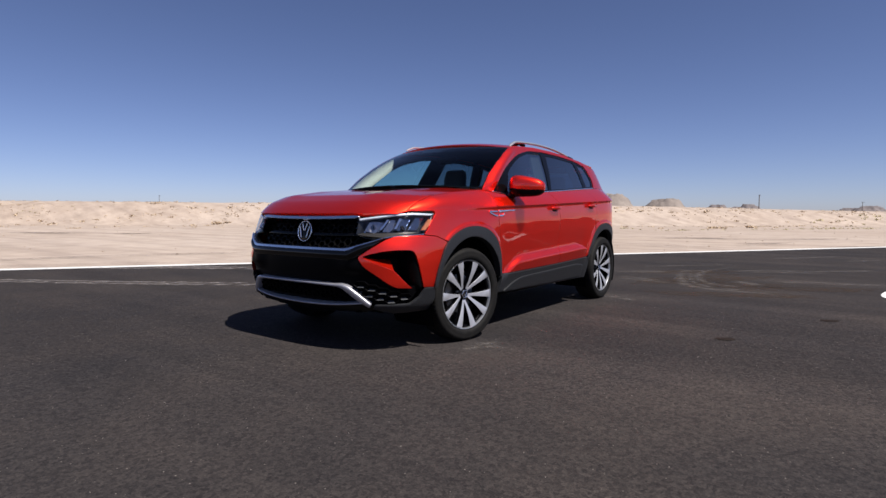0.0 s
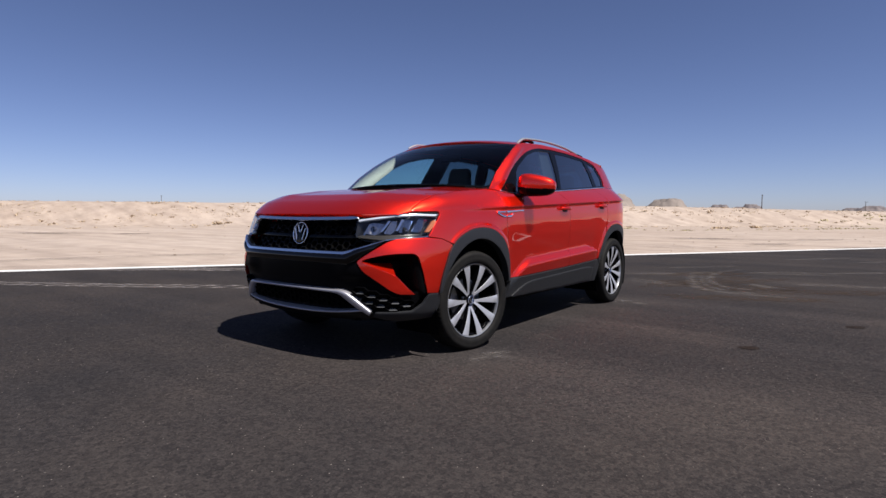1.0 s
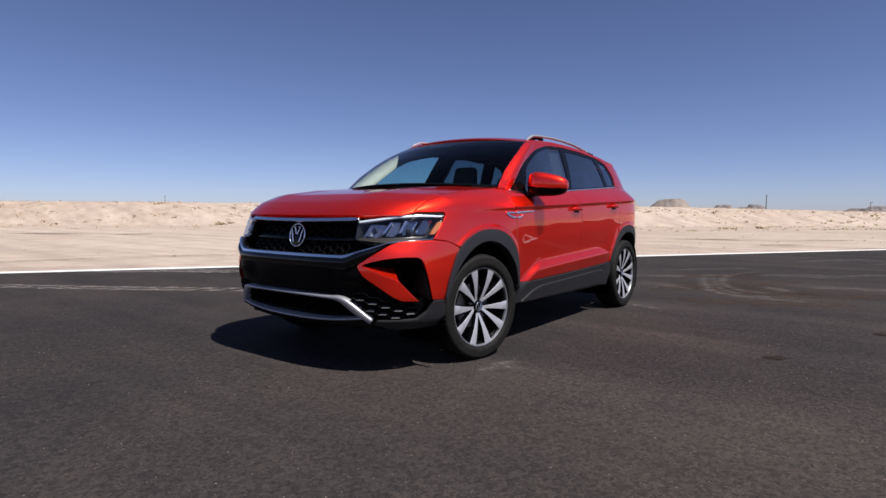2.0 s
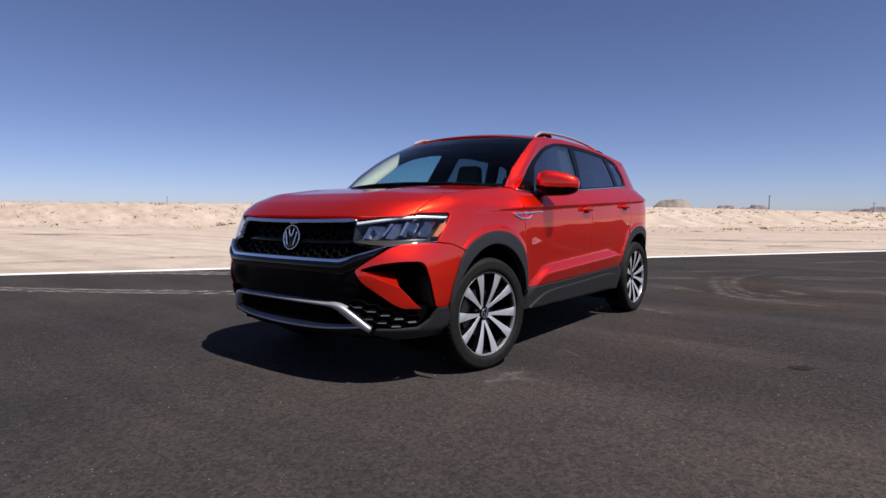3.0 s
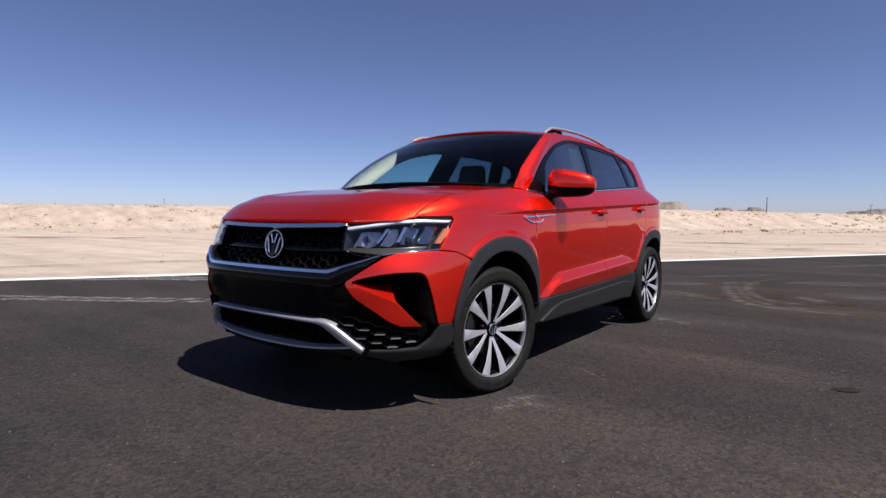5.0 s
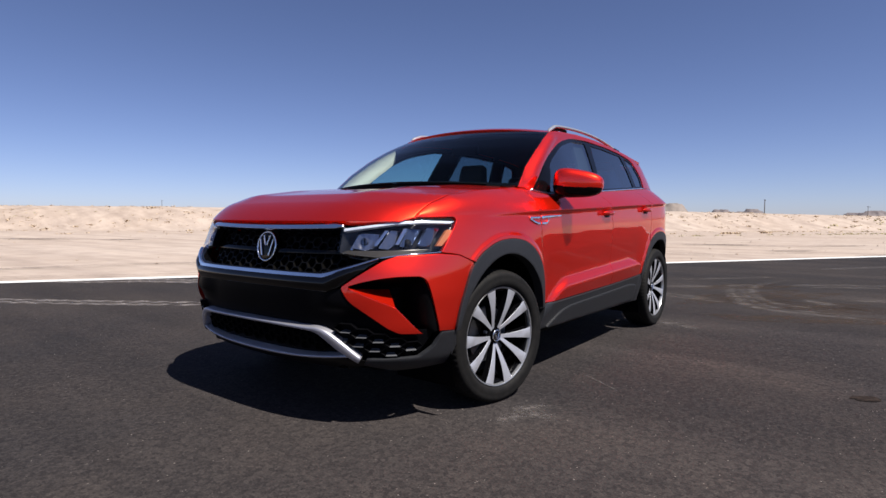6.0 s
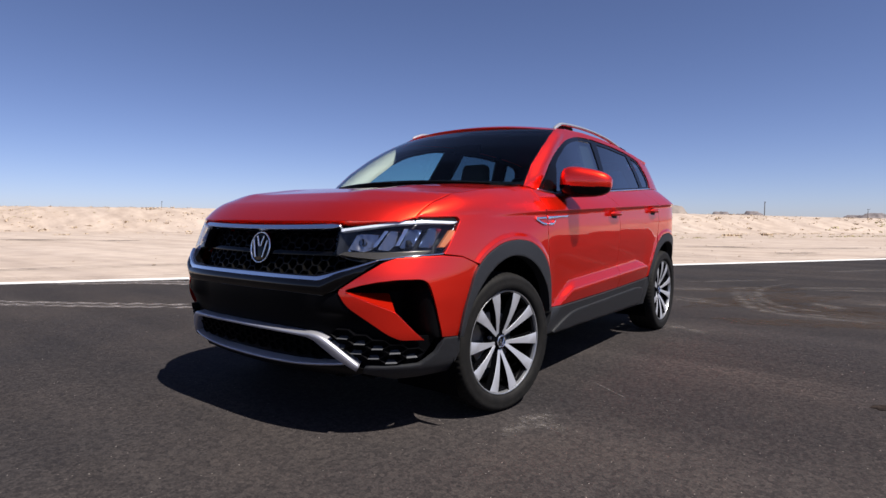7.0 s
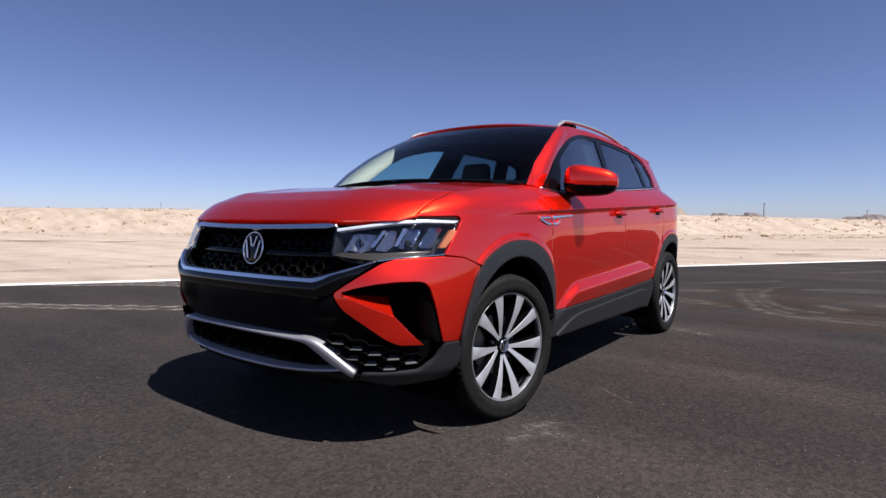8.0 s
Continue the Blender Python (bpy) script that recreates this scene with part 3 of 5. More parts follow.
def flare(u, v):
    """A slight swell of the body round the wheel arches."""
    u, v = np.asarray(u, float), np.asarray(v, float)
    shape = u.shape
    q = np.stack([u.ravel(), v.ravel()], 1)
    far = np.min([np.min(np.hypot(q[:, None, 0] - a[None, :, 0], q[:, None, 1] - a[None, :, 1]), 1) for a in (arch_f, arch_r)], 0)
    return 0.009 * (1 - sm(far, 0.012, 0.042)).reshape(shape)


body_side = lambda u, v: flank(u, v) + np.asarray(flare(u, v))[..., None] * np.array((1.0, 0.0, 0.0))
swells = []
for arch in (arch_f, arch_r):
    way = unit(np.gradient(arch, axis=0))
    side_way = np.stack([-way[:, 1], way[:, 0]], 1)
    swells.append([(arch + side_way * d).tolist() for d in (0.013, 0.023, 0.033, 0.043)])
both("fender", panel(fender_line, body_side, step=0.025, lines=creases + swells[0]), PAINT, car)

# hood
he = [(float(edge_x(y)) - 0.001, y) for y in np.linspace(-0.575, 0.36, 32)]
hf = [(x, float(nose(x)) + 0.004) for x in np.linspace(0.0, 0.766, 24)]
hr = [(0.66, 0.27), (0.60, 0.225), (0.4, 0.145), (0.2, 0.105), (0.0, 0.095)]
half = hf[1:-1] + he + hr[:-1]
hood_line = np.array([hf[0]] + half + [hr[-1]] + [(-x, y) for x, y in reversed(half)])
hood_line = rounded([tuple(p) for p in hood_line], 0.025)
V, F, N = panel(hood_line, hood, step=0.03, gap=0.0015, edge=0.03)
put("hood", V, F, PAINT, car, N)

# doors
front_door = rounded([(0.486, door_low(0.486)), (1.518, door_low(1.518), 0.02), (1.532, 0.75), (1.532, 0.90), (1.462, top_h(1.462))]
                     + [(y, top_h(y)) for y in np.linspace(1.42, 0.43, 20)] + [(0.385, top_h(0.385)), (0.390, 1.0), (0.42, 0.75), (0.470, 0.50)], 0.025)
rear_low = [tuple(p) for p in arch_r if p[1] > door_low(2.24) and p[0] < 2.41]
rear_door = rounded([(1.518, door_low(1.518), 0.02), (2.22, door_low(2.22))] + rear_low + [(2.45, 0.93), (2.425, top_h(2.425))]
                    + [(y, top_h(y)) for y in np.linspace(2.39, 1.50, 20)] + [(1.462, top_h(1.462)), (1.532, 0.90), (1.532, 0.75)], 0.025)
doors_f = both("front_door", panel(front_door, flank, step=0.022, soft=0.0025, lines=creases + ledges), PAINT, car)
doors_r = both("rear_door", panel(rear_door, body_side, step=0.022, soft=0.0025, lines=creases + ledges), PAINT, car)

# rear quarters and tail
quarter = rounded([tuple(p) for p in arch_r if p[0] > 2.41] + [(3.40, 0.50), (3.46, 0.62), (3.50, 0.78), (3.42, 0.98), (3.40, top_h(2.9))]
                  + [(y, top_h(min(y, 2.9))) for y in np.linspace(3.3, 2.45, 14)] + [(2.425, top_h(2.425)), (2.45, 0.93)], 0.025)
both("rear_quarter", panel(quarter, body_side, step=0.03, soft=0.0025, lines=creases + swells[1]), PAINT, car)
SRE = Y_R + SR
tail_pts = [(3.46, 0.62), (3.50, 0.78), (3.42, 0.98), (3.40, top_h(2.9)), (SRE, top_h(2.9)), (SRE, 0.62)]
both("tailgate", panel(rounded(tail_pts, 0.03), flank, step=0.04, gap=0.001), PAINT, car)
both("rear_bumper", panel(rounded([(3.16, 0.33), (3.16, 0.455), (3.40, 0.50), (3.46, 0.62), (SRE, 0.62), (SRE, 0.30)], 0.03), wrap, step=0.04, gap=0.001), PLASTIC, car)
both("tail_light", panel(rounded([(3.36, 0.86), (3.75, 0.86, 0.02), (3.75, 0.98, 0.02), (3.28, 1.0, 0.02)], 0.03), wrap, step=0.04, lift=0.014, edge=0.03), TAIL, car)

# cladding
inner_f = circle(0.028, HUB_Z, 0.430, 13, 167)
clad_f = rounded([(0.480, 0.43)] + inner_f + [tuple(p) for p in arch_f], 0.03)
both("front_arch_trim", panel(clad_f, wrap, step=0.025, lift=0.012, gap=0.0, edge=0.05, soft=0.008), PLASTIC, car)
inner_r = circle(2.70, HUB_Z, 0.430, 14, 166)
clad_r = rounded([(3.16, 0.44)] + inner_r + [tuple(p) for p in arch_r], 0.03)
both("rear_arch_trim", panel(clad_r, wrap, step=0.025, lift=0.012, gap=0.0, edge=0.05, soft=0.008), PLASTIC, car)
sill = rounded([(0.43, 0.30), (1.3, 0.277), (2.27, 0.262), (2.30, 0.47), (2.245, 0.478)] + [(y, door_low(y)) for y in np.linspace(2.22, 0.49, 20)], 0.03)
both("sill_trim", panel(sill, wrap, step=0.03, lift=0.009, gap=0.001, edge=0.06, soft=0.008), PLASTIC, car)
sill_rib = rounded([(0.50, 0.300, 0.05), (2.12, 0.285, 0.04), (2.12, 0.415, 0.06), (1.94, 0.432, 0.05), (0.72, 0.402, 0.12)], 0.03)
both("sill_rib", panel(sill_rib, wrap, step=0.02, lift=0.022, gap=0.001, edge=0.02, soft=0.012), PLASTIC, car)

# cabin sides
cabin = [(0.345, 1.126), (0.493, 1.258), (0.662, 1.370), (0.817, 1.457), (0.962, 1.526, 0.05), (1.15, 1.552, 0.1), (1.5, 1.574), (1.9, 1.573), (2.3, 1.556), (2.7, 1.522), (3.0, 1.487), (3.5, 1.46, 0.05),
         (3.66, 1.25), (3.66, 1.232)] + [(y, float(belt(min(y, 2.9))) + 0.001) for y in np.linspace(3.6, 0.40, 44)]
dlo = [(0.472, 1.106, 0.01), (0.600, 1.212), (0.735, 1.318, 0.1), (1.045, 1.462, 0.12), (1.36, 1.530, 0.12), (1.66, 1.543), (2.1, 1.538), (2.46, 1.518, 0.1), (2.77, 1.468, 0.06), (2.866, 1.325, 0.06), (2.80, 1.225, 0.03)]
dlo += [(y, float(belt(y)) + 0.006) for y in np.linspace(2.7, 0.58, 24)]
dlo_line = rounded(dlo, 0.025)


def cabin_skin(s, z):
    """The cabin's side with the windscreen pillar rounded outwards."""
    p = green(s, z)
    back = p[..., 1] - np.interp(p[..., 2], [1.126, 1.258, 1.370, 1.457, 1.526], [0.345, 0.493, 0.662, 0.817, 0.962])
    swell = 0.013 * np.sin(math.pi * np.clip(back / 0.20, 0, 1)) ** 2 * (1 - sm(p[..., 2], 1.46, 1.53)) * sm(p[..., 2], 1.13, 1.20)
    return p + swell[..., None] * np.array((1.0, 0.0, 0.3))


both("cabin_side", panel(rounded(cabin, 0.03), cabin_skin, holes=[dlo_line], step=0.016, gap=0.0, edge=0.006), PAINT, car)
win_f = rounded([(0.645, 1.107, 0.01), (0.785, 1.300, 0.1), (1.07, 1.442, 0.1), (1.36, 1.508, 0.08), (1.630, 1.520, 0.01), (1.592, 1.31), (1.540, 1.160, 0.01)], 0.03)
win_r = rounded([(1.595, 1.164, 0.01), (1.672, 1.32), (1.737, 1.518, 0.01), (2.0, 1.517), (2.44, 1.500, 0.02), (2.485, 1.36), (2.495, 1.222, 0.01)], 0.03)
win_q = rounded([(2.575, 1.228, 0.01), (2.565, 1.36), (2.525, 1.488, 0.02), (2.72, 1.456, 0.05), (2.81, 1.325, 0.05), (2.765, 1.244, 0.03)], 0.03)
both("cabin_lining", panel(rounded(cabin, 0.03), green, holes=[offset(dlo_line, 0.016)], step=0.04, gap=0.004, lift=-0.008, edge=0.0, soft=0), INTERIOR, car)
both("window_surround", panel(dlo_line, green, holes=[win_f, win_r, win_q], step=0.03, gap=-0.004, lift=-0.006, edge=0.008), GLOSS, car)
for name, outline, mat, owners in (("front_door_glass", win_f, SIDE_GLASS, doors_f), ("rear_door_glass", win_r, PRIVACY, doors_r), ("quarter_glass", win_q, PRIVACY, (car, car))):
    V, F, N = panel(outline, green, step=0.04, gap=-0.006, lift=-0.011, edge=0, soft=0)
    for flip, owner in zip((False, True), owners):
        g = put(name, V, F, mat, owner, N, flip=flip)
        g.visible_shadow = mat is PRIVACY


def strip(pts, width, surf, mat, name, parent, lift=0.006, edge=0.012, label="", mirrored=True, smooth=True, flip=False, tilt=0.0):
    """A raised trim strip with a rounded face, swept along a line on a surface; points (u, v) or (u, v, width)."""
    P = np.array([p[:2] for p in pts], float)
    keys = np.concatenate([[0], np.cumsum(np.linalg.norm(np.diff(P, axis=0), axis=1))])
    ws = np.array([p[2] if len(p) > 2 else width for p in pts])
    n = max(24, int(keys[-1] / 0.012))
    c = smooth_path(np.column_stack([P, ws]), n) if smooth else np.column_stack([rounded(P, 0.012, closed=False), np.zeros(len(rounded(P, 0.012, closed=False)))])
    if smooth:
        w = np.clip(c[:, 2], 0.002, 1) / 2
        c = c[:, :2]
    else:
        c = c[:, :2]
        w = np.interp(np.concatenate([[0], np.cumsum(np.linalg.norm(np.diff(c, axis=0), axis=1))]), keys, ws) / 2
    t = unit(np.gradient(c, axis=0))
    nn = np.stack([-t[:, 1], t[:, 0]], 1)
    across = [(-1.0, -edge), (-1.0, 0.0), (-0.92, 0.55), (-0.7, 0.85), (-0.35, 0.97), (0, 1.0), (0.35, 0.97), (0.7, 0.85), (0.92, 0.55), (1.0, 0.0), (1.0, -edge)]
    if tilt:                                    # a flat face leaning up to the sky
        across = [(-1.0, -edge), (-1.0, 0.5)] + [(q, 1 - tilt * q) for q in (-0.96, -0.88, 0.0, 0.88, 0.96)] + [(1.0, 0.0), (1.0, -edge)]
    V = []
    for q, h in across:
        u = c + nn * (w * q)[:, None]
        V.append(surf(u[:, 0], u[:, 1]) + normals(surf, u[:, 0], u[:, 1]) * (h * lift if h >= 0 else h))
    m = len(c)
    V = np.concatenate(V)
    k = len(across)
    F = [(j * m + i, j * m + i + 1, (j + 1) * m + i + 1, (j + 1) * m + i) for j in range(k - 1) for i in range(m - 1)]
    F += [tuple(j * m for j in range(k)), tuple(j * m + m - 1 for j in reversed(range(k)))]
    if mirrored:
        return put(name, V, F, mat, parent, None, label), put(name, V, F, mat, parent, None, label, flip=True)
    return put(name, V, F, mat, parent, None, label, flip=flip)


strip([(y, float(belt(y)) + 0.0045) for y in (0.47, 0.52, 0.55, 0.60, 0.66, 0.75, 1.5, 2.4, 2.74)] + [(2.785, 1.224, 0.005), (2.815, 1.240, 0.003)], 0.010, green, TRIM, "window_trim", car, lift=0.004, smooth=False)

# windscreen, roof, rear window
frit_out = rounded([(-WS + .002, 0.0), (WS - .002, 0.0), (WS - .002, WS), (-WS + .002, WS)], 0.03)
frit_in = rounded([(-0.772, 0.030, 0.03), (0.772, 0.030, 0.03), (0.772, 0.735, 0.05), (0.14, 0.68, 0.03), (0.11, 0.60, 0.03), (-0.11, 0.60, 0.03), (-0.14, 0.68, 0.03), (-0.772, 0.735, 0.05)], 0.03)
V, F, N = panel(frit_out, windscreen, holes=[frit_in], step=0.04, gap=0.0, lift=-0.002, edge=0.01)
put("windscreen_border", V, F, GLOSS, car, N)
V, F, N = panel(frit_out, windscreen, step=0.05, gap=0.0, lift=0.001, edge=0, soft=0)
ws = put("windscreen", V, F, GLASS, car, N)
ws.visible_shadow = False
front_side = float(roof_side(0.96))
rx = np.linspace(front_side, -front_side, 30)
front_roof = [(x, 0.958 - 0.150 * (1 - (x / front_side) ** 2)) for x in rx[::-1]]
roof_right = [(float(roof_side(y)), y) for y in np.linspace(1.1, 2.9, 13)] + [(float(roof_side(3.02)), 3.02, 0.05)]
roof_line = rounded(front_roof + roof_right + [(0.0, 3.10)] + [(-p[0], *p[1:]) for p in reversed(roof_right)], 0.03)
V, F, N = panel(roof_line, roof, step=0.045, gap=0.0, edge=0.02)
put("roof", V, F, PAINT, car, N)

# ---- car: nose ----
def pushed(surf, fn):
    """The surface moved along its normal by fn(u, v)."""
    def moved(u, v):
        u, v = np.broadcast_arrays(np.asarray(u, float), np.asarray(v, float))
        return surf(u, v) + normals(surf, u, v) * np.asarray(fn(u, v))[..., None]
    return moved


def nose_panel(name, pts, mat, parent=None, whole=True, surf=wrap, label="", **kw):
    """A part of the nose cut from an (x, z) outline: one sheet across the middle, or a pair."""
    if whole:
        made = panel(rounded(mirror_outline(pts), 0.025), surf, **kw)
        return put(name, made[0], made[1], mat, parent or car, made[2], label)
    return both(name, panel(rounded(front_pts(pts), 0.02), surf, **kw), mat, parent or car, label)


# gloss black bumper beam, with the satin lower face set back below it
def belly(u, v):
    """Round section of the bumper beam."""
    p = wrap(u, v)
    x, z = np.abs(p[..., 0]), p[..., 2]
    mid = np.interp(x, [0, 0.50, 0.70], [0.657, 0.657, 0.760])
    half = np.interp(x, [0, 0.50, 0.70], [0.035, 0.037, 0.020])
    return 0.019 * np.clip(1 - ((z - mid) / half) ** 2, 0, 1) * (1 - sm(x, 0.56, 0.70))


nose_panel("bumper_beam", [(0, 0.625), (0.30, 0.628), (0.50, 0.622), (0.551, 0.637, 0.02), (0.703, 0.763), (0.62, 0.727), (0.50, 0.691, 0.06), (0, 0.690)], PIANO,
           surf=pushed(wrap, belly), lift=0.004, edge=0.045, soft=0.004, gap=0.0, step=0.014)
nose_panel("intake_back", [(0.53, 0.65), (0.62, 0.53), (0.72, 0.42), (0.865, 0.42), (0.865, 0.71), (0.70, 0.73)], DARK, whole=False, lift=-0.170, edge=0.0, gap=0.0)


def chest(u, v):
    """The fascia swells towards the wings' tips."""
    p = wrap(u, v)
    x, z = np.abs(p[..., 0]), p[..., 2]
    return 0.026 * sm(x, 0.36, 0.52) * sm(z, 0.495, 0.56) * (1 - sm(x, 0.62, 0.68))


HEX = material("fascia_cells", (0.0024, 0.0024, 0.003), 0.42, spec=0.05)
lower = nose_panel("lower_fascia", [(0, 0.27), (0.45, 0.275), (0.62, 0.31), (0.80, 0.32), (0.86, 0.44), (0.755, 0.452), (0.71, 0.485), (0.615, 0.565), (0.575, 0.635), (0.30, 0.632), (0, 0.630)], HEX, surf=pushed(wrap, chest), lift=-0.030, edge=0.0, gap=0.0)
both("lower_corner", panel(rounded([(s_of_x(0.800, 0.328), 0.328), (s_of_x(0.838, 0.372), 0.372), (s_of_x(0.863, 0.434), 0.434), (s_of_y(-0.402, 0.432), 0.432), (s_of_y(-0.385, 0.36), 0.36), (s_of_y(-0.40, 0.27), 0.27), (s_of_x(0.70, 0.26), 0.26), (s_of_x(0.62, 0.29), 0.295), (s_of_x(0.645, 0.325), 0.325)], 0.025),
     wrap, step=0.025, lift=0.004, gap=0.001, soft=0.01), PLASTIC, car)

# red bumper wings with the deep side intake
red = front_pts([(0.854, 0.786), (0.753, 0.777), (0.715, 0.761, 0.02), (0.563, 0.641, 0.02), (0.602, 0.580, 0.03), (0.690, 0.512, 0.03), (0.740, 0.464, 0.02), (0.772, 0.439, 0.02), (0.828, 0.434),
                 (0.811, 0.474, 0.02), (0.767, 0.558, 0.004), (0.601, 0.640, 0.004), (0.601, 0.647, 0.004), (0.648, 0.664, 0.02), (0.710, 0.680, 0.02), (0.771, 0.689, 0.03), (0.838, 0.688, 0.045), (0.853, 0.60, 0.04), (0.860, 0.438)])
red += [(s_of_y(-0.405, 0.43), 0.432)] + [tuple(p) for p in arch_f if p[0] <= A0[0]] + [(s_of_y(-0.385, 0.776), 0.776)]


both("bumper_wing", panel(rounded(red, 0.015), wrap, step=0.02, gap=0.001, soft=0.0025), PAINT, car)
BLADE = [np.array(q) for q in ((0.601, -0.810, 0.640), (0.767, -0.690, 0.556), (0.667, -0.621, 0.623))]
BLADE_U = unit(BLADE[1] - BLADE[0])
BLADE_V = unit((BLADE[2] - BLADE[0]) - BLADE_U * float((BLADE[2] - BLADE[0]) @ BLADE_U))


def inner_blade(u, v):
    """The flat of the red blade, folding back from its crease into the intake."""
    u, v = np.broadcast_arrays(np.asarray(u, float), np.asarray(v, float))
    return BLADE[0] + u[..., None] * BLADE_U + v[..., None] * BLADE_V


tip = BLADE[2] - BLADE[0]
facet = rounded([(0.0, -0.004), (float(np.linalg.norm(BLADE[1] - BLADE[0])), -0.004, 0.004), (float(tip @ BLADE_U), float(tip @ BLADE_V), 0.004)], 0.012)
both("upper_blade", panel(facet, inner_blade, step=0.02, gap=0.0, edge=0.008, soft=0.002), PAINT, car)
intake = [(0.600, 0.645), (0.648, 0.664, 0.02), (0.710, 0.680, 0.02), (0.771, 0.689, 0.03), (0.838, 0.688, 0.045), (0.853, 0.60, 0.04), (0.860, 0.438), (0.80, 0.43), (0.74, 0.60)]


def scoop(u, v):
    p = wrap(u, v)
    return -0.010 - 0.150 * sm(0.690 - p[..., 2], 0.0, 0.05) * sm(0.855 - np.abs(p[..., 0]), 0.0, 0.05)


both("side_intake", panel(rounded(front_pts(intake), 0.015), pushed(wrap, scoop), step=0.015, gap=-0.004, edge=0.0), DARK, car)


def hexes(region, surf, w, h, bar, lift, depth, name, mat, parent, flip_too=False, skew=0.0, slope=1.35, ledge=None):
    """A honeycomb of raised hexagon frames inside an outline, joined as one grille."""
    lo, hi = region.min(0), region.max(0)
    V, F, shelves = [], [], set()
    j = 0
    v = lo[1]
    while v < hi[1] + h:
        u = lo[0] + (w * 0.75 if j % 2 else 0.0)
        while u < hi[0] + w:
            c = np.array([[u + skew * (v - lo[1]), v]])
            if inside(c, region)[0]:
                ring = []
                for k, (f, d) in enumerate(((1.0, lift - depth), (1.0, lift), (1 - bar, lift), (1 - bar * slope, lift - depth))):
                    pts = np.array([(c[0, 0] + f * w * 0.5 * x, c[0, 1] + f * h * 0.5 * y) for x, y in ((1, 0), (0.5, 1), (-0.5, 1), (-1, 0), (-0.5, -1), (0.5, -1))])
                    P = surf(pts[:, 0], pts[:, 1])
                    ring.append(P + normals(surf, pts[:, 0], pts[:, 1]) * d)
                b = len(V)
                for r in ring:
                    V.extend(r.tolist())
                for r in range(3):
                    for k in range(6):
                        a0, a1 = b + r * 6 + k, b + r * 6 + (k + 1) % 6
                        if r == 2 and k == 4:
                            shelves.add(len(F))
                        F.append((a0, a0 + 6, a1 + 6, a1)[::-1])
            u += w * 1.5
        v += h * 0.5
        j += 1
    obs = [put(name, V, F, mat, parent, smooth=False)]
    if flip_too:
        obs.append(put(name, V, F, mat, parent, flip=True, smooth=False))
    if ledge:                                   # sunlight on the cells' upward faces, put in as a paler material
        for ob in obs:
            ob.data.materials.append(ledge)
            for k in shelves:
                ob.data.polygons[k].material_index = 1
    return obs


# upper grille
grille = nose_panel("grille", [(0, 0.685), (0.46, 0.685), (0.60, 0.74), (0.56, 0.91), (0, 0.91)], DARK, lift=-0.105, edge=0.0, gap=0.0)
region = rounded(mirror_outline([(0, 0.715), (0.46, 0.715), (0.53, 0.75), (0.525, 0.885), (0, 0.885)]), 0.03)
MESH = material("grille_mesh", (0.0036, 0.0034, 0.0031), 0.45, spec=0.16)
hexes(region, wrap, 0.064, 0.046, 0.09, -0.066, 0.030, "honeycomb", MESH, grille)
nose_panel("grille_bar", [(0, 0.792), (0.52, 0.797), (0.525, 0.818), (0, 0.815)], GLOSS, grille, lift=-0.052, edge=0.03, soft=0.005)
nose_panel("grille_lip", [(0, 0.690), (0.47, 0.690, 0.05), (0.70, 0.765), (0.69, 0.772), (0.46, 0.706, 0.05), (0, 0.705)], GLOSS, lift=-0.004, edge=0.04)
top_line = [(x, 0.896 + 0.010 * (x / 0.53) ** 2, 0.020 if abs(x) < 0.5 else 0.008) for x in np.linspace(-0.512, 0.512, 25)]
strip(front_pts(top_line), 0.020, wrap, TRIM, "grille_trim", car, lift=0.007, edge=0.02, mirrored=False, tilt=0.28)
under_line = [(-0.697, 0.766), (-0.62, 0.734), (-0.54, 0.706), (-0.485, 0.6905), (-0.43, 0.687), (-0.2, 0.687), (0, 0.687), (0.2, 0.687), (0.43, 0.687), (0.485, 0.6905), (0.54, 0.706), (0.62, 0.734), (0.697, 0.766)]
strip([(s, z, w) for (s, z), w in zip(front_pts(under_line), (0.005, 0.008, 0.012, 0.016, 0.018, 0.018, 0.018, 0.018, 0.018, 0.016, 0.012, 0.008, 0.005))], 0.018, wrap, TRIM, "lower_grille_trim", car, lift=0.013, edge=0.035, mirrored=False, tilt=0.12)

# badge
badge = part("badge", lathe([(0.0, 0.0), (0.065, 0.002), (0.071, 0.0), (0.073, -0.03)], 40), GLOSS, car, "round badge, dark face in a chrome ring")
badge.matrix_basis = Matrix.Translation((0, -0.786, 0.800)) @ Euler((0, 0, radians(-90))).to_matrix().to_4x4() @ Euler((0, radians(-9), 0)).to_matrix().to_4x4()
ring = []
for a in np.linspace(0, 2 * math.pi, 49):
    ring.append((0.003, 0.0715 * math.cos(a), 0.0715 * math.sin(a)))
V, F, N = tube(ring, 0.0045, 8, up=(1, 0, 0), caps=False)
put("badge_ring", V, F, CHROME, badge, N)
for side in (-1, 1):
    for top, foot in (((side * 0.052, 0.034), (side * 0.027, -0.046)), ((side * 0.025, 0.054), (side * 0.006, 0.006))):
        V, F, N = tube([(0.006, *top), (0.006, *foot)], 0.0045, 6, up=(1, 0, 0))
        put("badge_bar", V, F, CHROME, badge, N)

